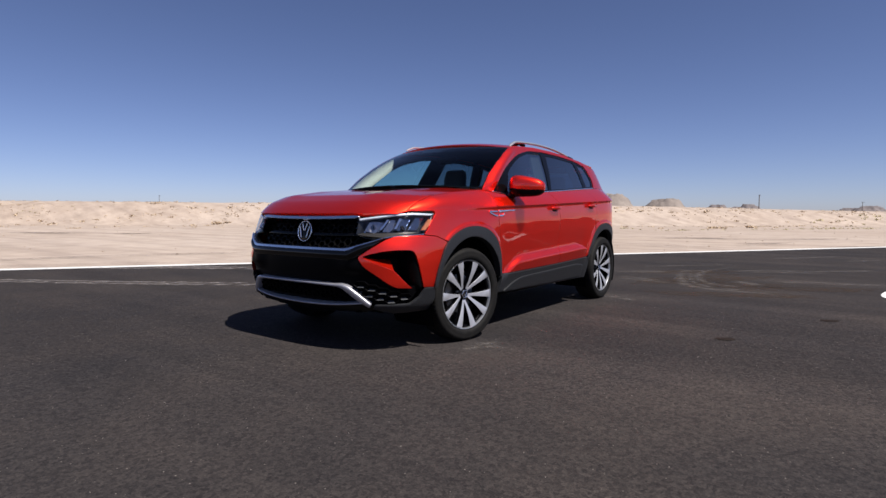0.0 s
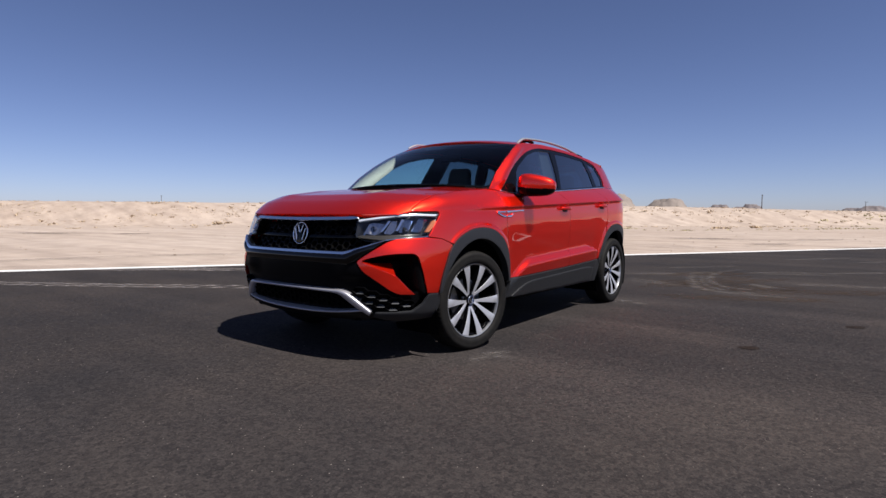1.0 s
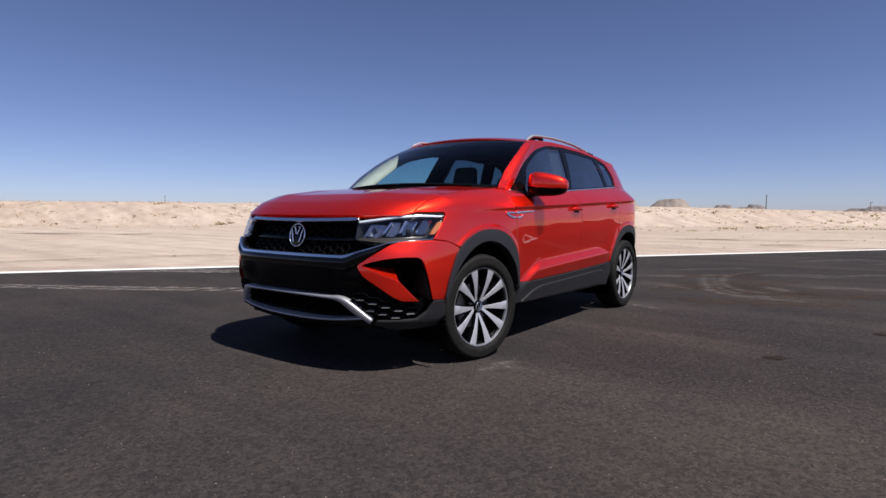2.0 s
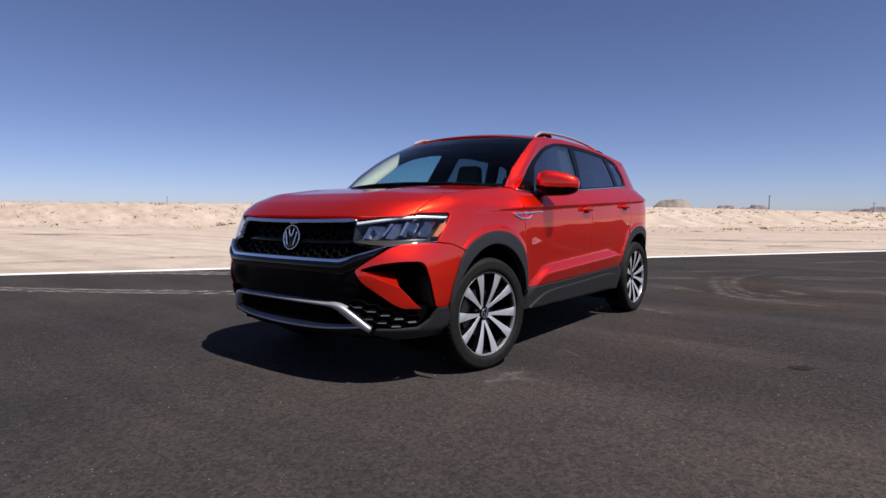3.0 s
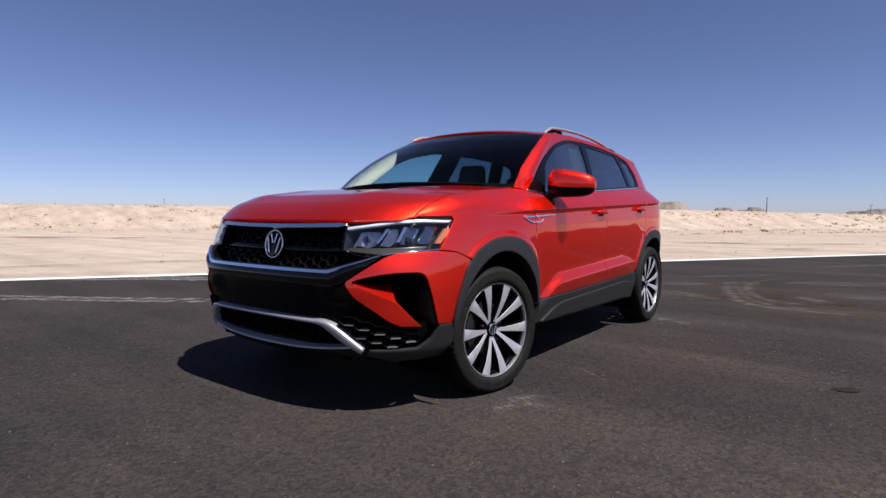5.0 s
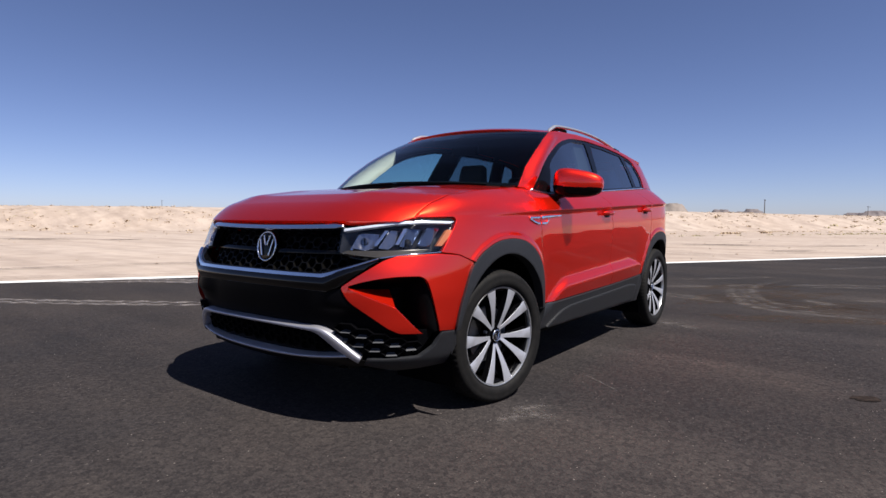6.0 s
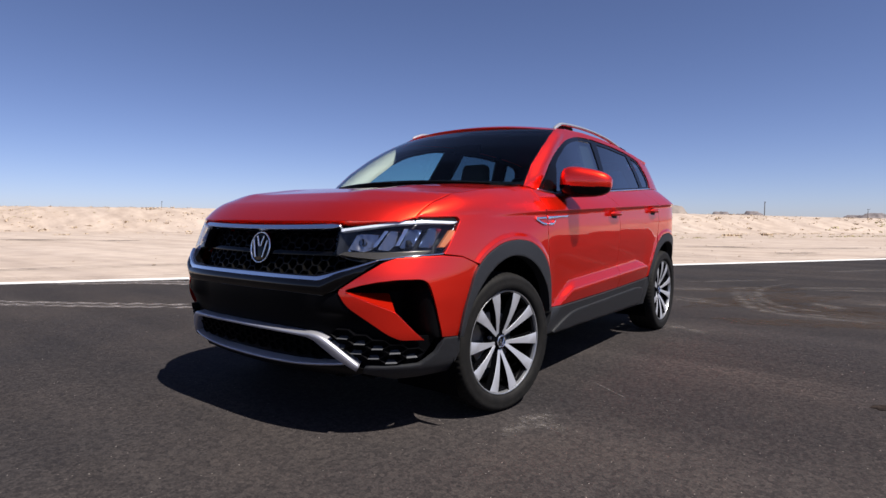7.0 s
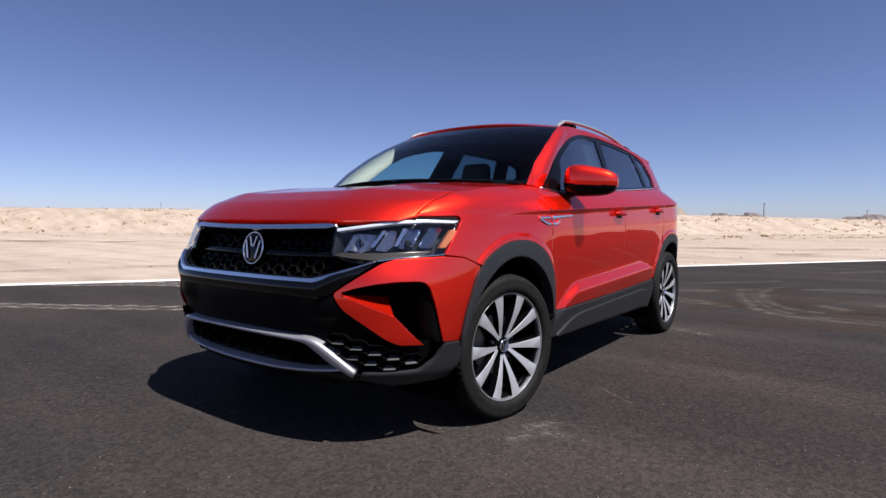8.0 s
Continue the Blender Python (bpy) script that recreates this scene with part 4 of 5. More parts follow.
# lower grille: silver frame and honeycomb
skid_top = [(-0.617, 0.318), (-0.55, 0.374), (-0.49, 0.422), (-0.445, 0.4445), (-0.38, 0.450), (-0.2, 0.452), (0, 0.452), (0.2, 0.452), (0.38, 0.450), (0.445, 0.4445), (0.49, 0.422), (0.55, 0.374), (0.617, 0.318)]
strip([(s, z, w) for (s, z), w in zip(front_pts(skid_top), (0.030, 0.044, 0.042, 0.030, 0.018, 0.016, 0.016, 0.016, 0.018, 0.030, 0.042, 0.044, 0.030))], 0.02, wrap, SILVER, "skid_frame", car, lift=0.012, edge=0.035, mirrored=False)
low_skid = [(x, 0.300 + 0.030 * (x / 0.52) ** 2) for x in np.linspace(-0.575, 0.575, 25)]
strip(front_pts(low_skid), 0.011, wrap, SILVER, "skid_lip", car, lift=0.008, edge=0.035, mirrored=False)
nose_panel("chin", [(0, 0.245), (0.55, 0.26), (0.66, 0.30), (0.61, 0.318), (0.50, 0.318), (0, 0.293)], SATIN, lift=-0.006, edge=0.03, gap=0.0)
cell = rounded(mirror_outline([(0, 0.34), (0.50, 0.355), (0.46, 0.420), (0, 0.43)]), 0.03)
hexes(cell, wrap, 0.060, 0.040, 0.15, -0.014, 0.016, "honeycomb", DARK, lower)
outer = rounded(front_pts([(0.655, 0.335), (0.80, 0.345), (0.82, 0.375), (0.80, 0.405), (0.72, 0.415), (0.65, 0.455), (0.57, 0.495), (0.545, 0.485), (0.53, 0.455), (0.545, 0.42), (0.60, 0.37)]), 0.03)
# pale copy of the black cell plastic, coloured as if lit by the sun
LIT_SHELF = material("sunlit_cell_faces", (0.078, 0.081, 0.088), 0.42, 0.2)
hexes(outer, wrap, 0.112, 0.042, 0.06, -0.004, 0.026, "honeycomb", HEX, lower, flip_too=True, skew=0.4, slope=6.0, ledge=LIT_SHELF)

# headlights
lamp = [(0.502, 0.898, 0.01), (0.62, 0.916), (0.72, 0.934), (0.80, 0.941), (0.859, 0.935, 0.02), (0.856, 0.788, 0.015), (0.76, 0.779), (0.70, 0.768, 0.01), (0.60, 0.780), (0.515, 0.792, 0.01)]
lamp_line = rounded(front_pts(lamp), 0.02)


def bowl(u, v):
    x = np.abs(wrap(u, v)[..., 0])
    return -0.012 - 0.055 * sm(x, 0.505, 0.56) * (1 - sm(x, 0.845, 0.868))


HOUSING = material("lamp_housing", (0.007, 0.0075, 0.009), 0.3)
GUIDE = material("light_strip", (0.80, 0.84, 0.92), 0.22, 0.25)
BLUE = material("lamp_facets", (0.11, 0.14, 0.21), 0.20, 0.85)
bump(BLUE, 24, 0.8, 0.014, 1, (1, 1, 0.4))
REFLECTOR = material("lamp_reflector", (0.36, 0.37, 0.40), 0.12, 0.95)
bump(REFLECTOR, 26, 0.9, 0.016, 1, (1, 1, 0.3))
# the ground's brown reflection is put into the bezel's colour
GROUND_TINT = material("lamp_bezel", (0.070, 0.062, 0.050), 0.28, 0.3)
lights = both("headlight", panel(lamp_line, pushed(wrap, bowl), step=0.02, gap=0.001, edge=0.0), HOUSING, car, "wedge-shaped clear headlight with silver reflectors")


def lamp_piece(name, pts, mat, depth, tilt=0.0, step=0.02, label=""):
    """A piece inside both headlights, leaning back by tilt towards its outer end."""
    pts = front_pts(pts)
    c = np.mean([p[0] for p in pts])
    made = panel(rounded(pts, 0.015), pushed(wrap, lambda u, v: -depth - tilt * (u - c)), step=step, gap=0.0, edge=0.02, soft=0.003)
    for flip, owner in zip((False, True), lights):
        put(name, made[0], made[1], mat, owner, made[2], label, flip=flip)


lamp_piece("daylight_strip", [(0.516, 0.884), (0.62, 0.900), (0.72, 0.917), (0.80, 0.923), (0.853, 0.920), (0.857, 0.930), (0.80, 0.935), (0.72, 0.929), (0.62, 0.911), (0.512, 0.896)], GUIDE, 0.004)
lamp_piece("reflector", [(0.568, 0.815, 0.01), (0.625, 0.812), (0.655, 0.828), (0.668, 0.893, 0.01), (0.59, 0.884, 0.01)], REFLECTOR, 0.040, 0.45)
lamp_piece("reflector", [(0.680, 0.815, 0.01), (0.718, 0.815), (0.735, 0.840), (0.742, 0.903, 0.01), (0.705, 0.899, 0.01)], REFLECTOR, 0.036, 0.35)
lamp_piece("reflector", [(0.752, 0.822, 0.01), (0.790, 0.822, 0.01), (0.806, 0.906, 0.01), (0.765, 0.906, 0.01)], BLUE, 0.034, 0.3)
lamp_piece("reflector", [(0.805, 0.822, 0.01), (0.834, 0.822, 0.01), (0.846, 0.906, 0.01), (0.815, 0.908, 0.01)], BLUE, 0.026, 0.25)
lamp_piece("light_guide", [(0.558, 0.812), (0.570, 0.810), (0.590, 0.882), (0.577, 0.880)], CHROME, 0.030, 0.2)
lamp_piece("light_guide", [(0.660, 0.830), (0.672, 0.828), (0.700, 0.898), (0.686, 0.897)], CHROME, 0.024, 0.2)
lamp_piece("light_guide", [(0.738, 0.832), (0.749, 0.832), (0.763, 0.905), (0.750, 0.904)], CHROME, 0.022, 0.2)
for flip, owner in zip((False, True), lights):
    for x, z, r in ((0.775, 0.835, 0.022), (0.612, 0.848, 0.016)):
        base = wrap(np.array([s_of_x(x, z)]), np.array([z]))[0]
        nrm = normals(wrap, np.array([s_of_x(x, z)]), np.array([z]))[0]
        ring = [base - nrm * d for d in (0.055, 0.040, 0.026)]
        V, F, N = tube(ring, r, 16)
        put("projector", V, F, HOUSING if x > 0.7 else REFLECTOR, owner, N, flip=flip)
lamp_piece("bezel", [(0.522, 0.796), (0.60, 0.786), (0.70, 0.776), (0.82, 0.792), (0.836, 0.810), (0.70, 0.806), (0.55, 0.806)], GROUND_TINT, 0.022)
lamp_piece("lower_lamp_trim", [(0.70, 0.769), (0.76, 0.780), (0.855, 0.7905), (0.857, 0.795), (0.76, 0.784), (0.70, 0.773)], CHROME, 0.002)
lamp_piece("side_reflector", [(0.845, 0.822), (0.855, 0.820), (0.864, 0.890), (0.854, 0.894)], AMBER, 0.008)
V, F, N = panel(lamp_line, wrap, step=0.03, gap=0.0015, lift=0.003, edge=0, soft=0.004)
for flip, owner in zip((False, True), lights):
    g = put("lens", V, F, LENS, owner, N, flip=flip)
    g.visible_shadow = False

# ---- car: wheels ----
LIP = material("rim_edge", (0.42, 0.43, 0.45), 0.34, 0.8)


def wheel(side, y, steer, phase=0.0):
    w = part("wheel", lathe([(0.235, -0.165), (0.238, -0.10), (0.230, -0.045), (0.236, -0.012), (0.250, -0.008), (0.256, -0.010), (0.256, -0.016), (0.248, -0.02), (0.243, -0.165)], 72), GLOSS, car, "black and machined alloy wheel with twin spokes")
    tyre = [(0.245, -0.195), (0.262, -0.206), (0.290, -0.212), (0.318, -0.206), (0.335, -0.190), (0.3425, -0.172)]
    for k, g in enumerate((-0.150, -0.110, -0.070, -0.030)):
        tyre += [(0.3455, g - 0.012), (0.338, g - 0.005), (0.338, g + 0.003), (0.3455, g + 0.006)]
    tyre += [(0.3425, -0.004), (0.338, 0.008), (0.331, 0.016), (0.326, 0.018), (0.318, 0.0225), (0.312, 0.0215), (0.296, 0.0245), (0.284, 0.0245), (0.272, 0.021), (0.264, 0.015), (0.259, 0.004), (0.250, -0.012)]
    bm = lathe(tyre, 216)
    for vert in bm.verts:                       # cross grooves in the tread and its shoulders
        r = math.hypot(vert.co.y, vert.co.z)
        if r > 0.328:
            turn = int(round(math.atan2(vert.co.z, vert.co.y) / (2 * math.pi) * 216 + (vert.co.x * 60))) % 3
            if turn == 0:
                k = (r - (0.006 if r > 0.337 else 0.003)) / r
                vert.co.y, vert.co.z = vert.co.y * k, vert.co.z * k
    part("tyre", bm, RUBBER, w, "black tyre with worn sidewall")
    n = 10
    for k in range(n):
        v, half = divmod(k, 2)
        a0 = radians(phase - 90 + 72 * v) + (1 if half else -1) * radians(6.0)
        a1 = radians(phase - 90 + 72 * v) + (1 if half else -1) * radians(17.0)
        inner, outer_end = np.array((math.cos(a0), math.sin(a0))) * 0.042, np.array((math.cos(a1), math.sin(a1))) * 0.2485
        run = unit(outer_end - inner)
        bm = bmesh.new()
        rows = []
        for t in np.linspace(0, 1, 7):
            wd = 0.0085 + 0.0095 * t + 0.013 * t * t
            x = -0.030 + 0.035 * math.sin(t * math.pi * 0.5)
            side_v = Vector((0, -run[1], run[0]))
            mid = Vector((0, *(inner + (outer_end - inner) * t)))
            rows.append([bm.verts.new(mid + side_v * wd * q + Vector((x + d, 0, 0))) for q, d in ((-1.15, -0.035), (-1, 0.0), (-0.93, 0.001), (0.93, 0.001), (1, 0.0), (1.15, -0.035))])
        for a, b in zip(rows, rows[1:]):
            for q in range(5):
                f = bm.faces.new((a[q], a[q + 1], b[q + 1], b[q]))
                f.material_index = 1 if q in (0, 4) else 0
        bm.faces.new(rows[0]).material_index = 1
        bm.faces.new(rows[-1][::-1]).material_index = 1
        part("spoke", bm, ALLOY, w, angle=30).data.materials.append(GLOSS)
    part("rim_lip", lathe([(0.248, -0.012), (0.2505, 0.005), (0.2525, 0.0085), (0.2565, 0.0095), (0.2585, 0.007), (0.2595, 0.0)], 96), LIP, w, "machined silver rim edge")
    part("hub_cap", lathe([(0.0, -0.018), (0.026, -0.019), (0.032, -0.024), (0.034, -0.036), (0.050, -0.040), (0.058, -0.055)], 32), GLOSS, w)
    ringp = [(-0.019, 0.028 * math.cos(a), 0.028 * math.sin(a)) for a in np.linspace(0, 2 * math.pi, 25)]
    V, F, N = tube(ringp, 0.0035, 6, up=(1, 0, 0), caps=False)
    put("cap_ring", V, F, CHROME, w, N)
    for zig in (((-0.017, -0.016, 0.016), (-0.017, -0.004, -0.018)), ((-0.017, 0.016, 0.016), (-0.017, 0.004, -0.018))):
        V, F, N = tube(zig, 0.0035, 6, up=(1, 0, 0))
        put("cap_bar", V, F, CHROME, w, N)
    part("brake_disc", lathe([(0.06, -0.085), (0.145, -0.085), (0.145, -0.105), (0.06, -0.105)], 40), STEEL, w)
    for k in range(5):
        a = radians(phase - 54 + 72 * k)
        bm = lathe([(0.0, -0.042), (0.008, -0.043), (0.009, -0.060)], 10)
        bolt = part("wheel_bolt", bm, STEEL, w)
        bolt.matrix_basis = Matrix.Translation((0, 0.056 * math.cos(a), 0.056 * math.sin(a)))
    turn = radians(steer) + (0 if side > 0 else math.pi)
    w.matrix_basis = Matrix.Translation((side * 0.872, y, HUB_Z)) @ Euler((0, 0, turn)).to_matrix().to_4x4()
    return w


wheel(1, 0.0, -9.5, -2.0)
wheel(-1, 0.0, -9.5)
wheel(1, WHEELBASE, 0, 18.0)
wheel(-1, WHEELBASE, 0)


def well(y, r):
    """Dark wheel-arch liner, open below."""
    bm = bmesh.new()
    rows = []
    for x in (0.86, 0.50):
        rows.append([bm.verts.new((x, y + r * math.cos(a), HUB_Z + r * math.sin(a))) for a in np.linspace(radians(-25), radians(205), 40)])
    for k in range(39):
        bm.faces.new((rows[0][k], rows[0][k + 1], rows[1][k + 1], rows[1][k]))
    bm.faces.new(rows[1])
    bm2 = bm.copy()
    part("arch_liner", bm, DARK, car)
    bmesh.ops.scale(bm2, vec=(-1, 1, 1), verts=bm2.verts)
    part("arch_liner", bm2, DARK, car)


well(0.028, 0.440)
well(2.70, 0.438)

# dark shell under the painted panels, and floor pan
shell = rounded([(-0.52, 0.30), (3.3, 0.30), (3.8, 0.40), (3.9, 0.95), (2.9, 1.0), (0.4, 0.96), (-0.30, 0.925), (-0.36, 0.78), (-0.52, 0.76)], 0.03)


def keep_shell(made, cuts):
    V, F, N = made
    keep = []
    for f in F:
        c = np.mean([V[i] for i in f], 0)
        if all((c[1] - y) ** 2 + (c[2] - HUB_Z) ** 2 > r * r for y, r in cuts):
            keep.append(f)
    return V, keep, N


both("inner_body", keep_shell(panel(shell, wrap, step=0.04, gap=0.0, lift=-0.032, edge=0, soft=0), ((0.028, 0.440), (2.70, 0.438))), DARK, car)


def block(name, mat, parent, size, at, bevel=0.03, seg=3, taper=None, turn=(0, 0, 0), label=""):
    """A rounded solid; taper narrows its top in x and y."""
    bm = bmesh.new()
    bmesh.ops.create_cube(bm, size=1)
    for v in bm.verts:
        if taper and v.co.z > 0:
            v.co.x *= taper[0]
            v.co.y *= taper[1]
        v.co = Vector((v.co.x * size[0], v.co.y * size[1], v.co.z * size[2]))
    bmesh.ops.bevel(bm, geom=bm.edges[:], offset=bevel, segments=seg, profile=0.6, affect="EDGES")
    ob = part(name, bm, mat, parent, label)
    ob.matrix_basis = pose(*at, *turn)
    return ob


# hidden blocks added to stop sun leaking through the nose into the car's shadow
block("light_stop", DARK, car, (1.33, 0.38, 0.20), (0, -0.515, 0.365), 0.02)
block("light_stop", DARK, car, (1.06, 0.30, 0.22), (0, -0.61, 0.37), 0.02)
for q in (-1, 1):
    block("corner_filler", DARK, car, (0.18, 0.19, 0.16), (q * 0.675, -0.525, 0.370), 0.02)
block("floor_pan", DARK, car, (1.10, 3.9, 0.10), (0, 1.30, 0.31), 0.03)
block("sill_box", DARK, car, (0.14, 1.72, 0.16), (0.77, 1.36, 0.34), 0.03)
block("sill_box", DARK, car, (0.14, 1.72, 0.16), (-0.77, 1.36, 0.34), 0.03)
block("engine_cover", DARK, car, (1.0, 0.95, 0.62), (0, -0.15, 0.60), 0.05)
block("radiator_panel", DARK, car, (0.86, 0.08, 0.52), (0, -0.68, 0.60), 0.02)
block("boot_floor", DARK, car, (1.3, 0.9, 0.4), (0, 2.85, 0.55), 0.05)
block("exhaust_box", STEEL, car, (0.16, 0.40, 0.10), (0.45, 2.15, 0.235), 0.03)

# ---- car: cabin ----
cabin_floor = block("cabin_floor", INTERIOR, car, (1.5, 2.3, 0.06), (0, 1.6, 0.42), 0.02)
dash = block("dashboard", INTERIOR, car, (1.44, 0.42, 0.34), (0, 0.58, 0.935), 0.06, 4, (0.98, 0.75))
block("instrument_hood", INTERIOR, dash, (0.36, 0.20, 0.09), (0.37, 0.06, 0.17), 0.03)
rim = [(x * 0.985, y + 0.012) for x, y in front_roof]
side_rim = [(float(roof_side(y)) - 0.008, y) for y in np.linspace(1.1, 2.95, 9)]
V, F, N = panel(rounded(rim + side_rim + [(-x, y) for x, y in reversed(side_rim)], 0.05), roof, step=0.06, gap=0, lift=-0.020, edge=0, soft=0)
put("headliner", V, F, INTERIOR, car, N)


def seat(name, x, y, wide):
    base = block(name, INTERIOR, car, (wide, 0.52, 0.18), (x, y, 0.62), 0.06, 4)
    back = block("backrest", INTERIOR, base, (wide * 0.96, 0.15, 0.60), (0, 0.30, 0.30), 0.06, 4, (0.82, 0.9), (-17, 0, 0))
    return base


for x in (0.37, -0.37):
    s = seat("front_seat", x, 1.15, 0.52)
    block("headrest", INTERIOR, s, (0.27, 0.11, 0.19), (0, 0.44, 0.685), 0.045, 4, (0.85, 0.9), (-10, 0, 0))
    for q in (-0.06, 0.06):
        V, F, N = tube([(q, 0.40, 0.52), (q, 0.43, 0.66)], 0.007, 8)
        put("headrest_post", V, F, STEEL, s, N)
rear = seat("rear_seat", 0.0, 2.02, 1.30)
for x in (0.40, -0.40):
    block("headrest", INTERIOR, rear, (0.26, 0.10, 0.17), (x, 0.43, 0.64), 0.045, 4, (0.85, 0.9), (-10, 0, 0))
ring = [(0.185 * math.cos(a), 0, 0.185 * math.sin(a)) for a in np.linspace(0, 2 * math.pi, 40)]
V, F, N = tube(ring, 0.016, 8, up=(0, 1, 0), caps=False)
steering = put("steering_wheel", V, F, DARK, car, N)
steering.matrix_basis = pose(0.37, 0.86, 0.93, -22, 0, 0)
block("steering_hub", DARK, steering, (0.16, 0.05, 0.12), (0, -0.01, 0), 0.02)
block("rear_view_mirror", DARK, car, (0.23, 0.03, 0.07), (0, 0.93, 1.435), 0.015)

# light pillar trim inside the windscreen
trim = rounded([(0.365, 1.120), (0.508, 1.255), (0.673, 1.363), (0.828, 1.450), (0.915, 1.492), (0.925, 1.40, 0.02), (0.86, 1.345, 0.02), (0.66, 1.20), (0.60, 1.10)], 0.03)
both("pillar_trim", panel(trim, pushed(green, lambda u, v: -0.010 - 0.03 * sm(u - 1.45 * (v - 1.12), 0.365, 0.545)), step=0.03, gap=0, edge=0.0, soft=0), FABRIC, car)

# dark lining of the pillars between the doors and behind them
for pts in ([(1.34, 1.12), (1.37, 1.27), (1.46, 1.53), (1.72, 1.53), (1.65, 1.30), (1.61, 1.13)], [(2.36, 1.19), (2.30, 1.36), (2.26, 1.52), (2.44, 1.51), (2.47, 1.36), (2.52, 1.21)]):
    both("pillar_lining", panel(rounded(pts, 0.04), green, step=0.04, gap=0, lift=-0.035, edge=0.02, soft=0), INTERIOR, car)

# ---- car: outside details ----
def superform(name, mat, parent, centre, size, power, keep, turn=(0, 0, 0), flip=False, lean=0.0):
    """Part of a rounded lozenge; keep chooses faces by their middle (unit coordinates)."""
    bm = bmesh.new()
    bmesh.ops.create_uvsphere(bm, u_segments=40, v_segments=24, radius=1)
    m = pose(0, 0, 0, *turn).to_3x3()
    for v in bm.verts:
        c = v.co
        c = Vector([math.copysign(abs(q) ** power, q) for q in c])
        v.co = c
    drop = [f for f in bm.faces if not keep(f.calc_center_median())]
    bmesh.ops.delete(bm, geom=drop, context="FACES")
    for v in bm.verts:
        k = 1 - lean * v.co.x
        v.co = m @ Vector((v.co.x * size[0], v.co.y * size[1] * k, v.co.z * size[2] * k))
        v.co = (-v.co.x if flip else v.co.x, v.co.y, v.co.z)
    ob = part(name, bm, mat, parent)
    ob.matrix_basis = pose(-centre[0] if flip else centre[0], centre[1], centre[2])
    return ob


for flip in (False, True):
    mir = superform("wing_mirror", PAINT, car, (0.945, 0.76, 1.125) if flip else (0.982, 0.715, 1.163), (0.148, 0.085, 0.076), 0.66, lambda c: c.z > -0.34 and c.y < 0.80, (0, 6, 10), flip, 0.20)
    superform("mirror_base", GLOSS, mir, (0, 0, 0), (0.146, 0.083, 0.092), 0.60, lambda c: c.z < -0.22 or (c.y > 0.75 and c.z < 0.6), (0, 6, 10), flip, 0.20)
    q = -1 if flip else 1
    V, F, N = tube([(q * 0.785, 0.67, 1.075), (q * 0.86, 0.685, 1.082), (q * 0.93, 0.705, 1.112)], (0.055, 0.050, 0.045), 12, ry=(0.018, 0.022, 0.026), up=(0, 0, 1))
    put("mirror_foot", V - np.array(mir.location), F, GLOSS, mir, N)
    sail = panel(rounded([(0.50, 1.110), (0.665, 1.098), (0.77, 1.262), (0.71, 1.285)], 0.02), green, step=0.03, lift=-0.002, gap=0.0, edge=0.01)
    put("sail_panel", sail[0], sail[1], GLOSS, car, sail[2], flip=flip)
    # door handles
    for y, z, owner in ((1.405, 0.985, doors_f[flip]), (2.275, 1.018, doors_r[flip])):
        P = [(q * (0.907 + 0.030 * math.sin(math.pi * t) ** 0.5), y - 0.10 + 0.19 * t, z + 0.004 * t) for t in np.linspace(0.02, 0.98, 14)]
        V, F, N = tube(P, [0.004] + [0.011] * 12 + [0.004], 10, ry=[0.006] + [0.016] * 12 + [0.006])
        put("door_handle", V, F, PAINT, owner, N)
        # flat dark sheet laid on the door for the shade in the handle's bowl
        cup = panel(rounded([(y - 0.045, z - 0.030, 0.02), (y + 0.055, z - 0.030, 0.02), (y + 0.055, z + 0.022, 0.02), (y - 0.045, z + 0.022, 0.02)], 0.015), wrap, step=0.02, lift=0.002, gap=0.0, edge=0.0, soft=0)
        put("cup_shade", cup[0], cup[1], DARK, owner, cup[2], flip=flip)
    # roof rails
    up = 0.030 if flip else 0.0
    P = smooth_path([(q * 0.606, 1.06, 1.545), (q * 0.602, 1.12, 1.573), (q * 0.597, 1.22, 1.597), (q * 0.590, 1.6, 1.613), (q * 0.584, 2.0, 1.601), (q * 0.574, 2.35, 1.564), (q * 0.568, 2.55, 1.528)], 40) + np.array((0, -0.02 if flip else 0, up)) * np.linspace(1, 0.3, 40)[:, None]
    taper = np.interp(np.linspace(0, 1, 40), [0, 0.06, 0.94, 1], [0.35, 1, 1, 0.35])
    V, F, N = tube(P, list(0.016 * taper), 10, ry=list(0.011 * taper))
    rail = put("roof_rail", V, F, RAIL, car, N)
    for y, z in ((1.25, 1.578), (2.36, 1.538)):
        V, F, N = tube([(q * 0.588, y - 0.11, z - 0.022), (q * 0.586, y + 0.02, z + 0.012), (q * 0.584, y + 0.13, z + 0.002)], 0.012, 8, ry=0.016)
        put("rail_foot", V, F, DARK, rail, N)
    # fender badge
    for name, pts, mat in (("side_badge", [(0.283, 0.944), (0.330, 0.925), (0.362, 0.917), (0.388, 0.917)], CHROME), ("side_badge_line", [(0.283, 0.948), (0.35, 0.950), (0.388, 0.951)], CHROME),):
        c = rounded(pts, 0.02, closed=False)
        t = unit(np.gradient(c, axis=0))
        n = np.stack([-t[:, 1], t[:, 0]], 1)
        w = 0.0055
        loop = np.concatenate([c - n * w, (c + n * w)[::-1]])
        m = panel(loop, wrap, step=0.02, lift=0.006, gap=0, edge=0.01)
        put(name, m[0], m[1], mat, car, m[2], flip=flip)
    c = rounded([(0.404, 0.917), (0.466, 0.919), (0.486, 0.938)], 0.02, closed=False)
    t = unit(np.gradient(c, axis=0))
    n = np.stack([-t[:, 1], t[:, 0]], 1)
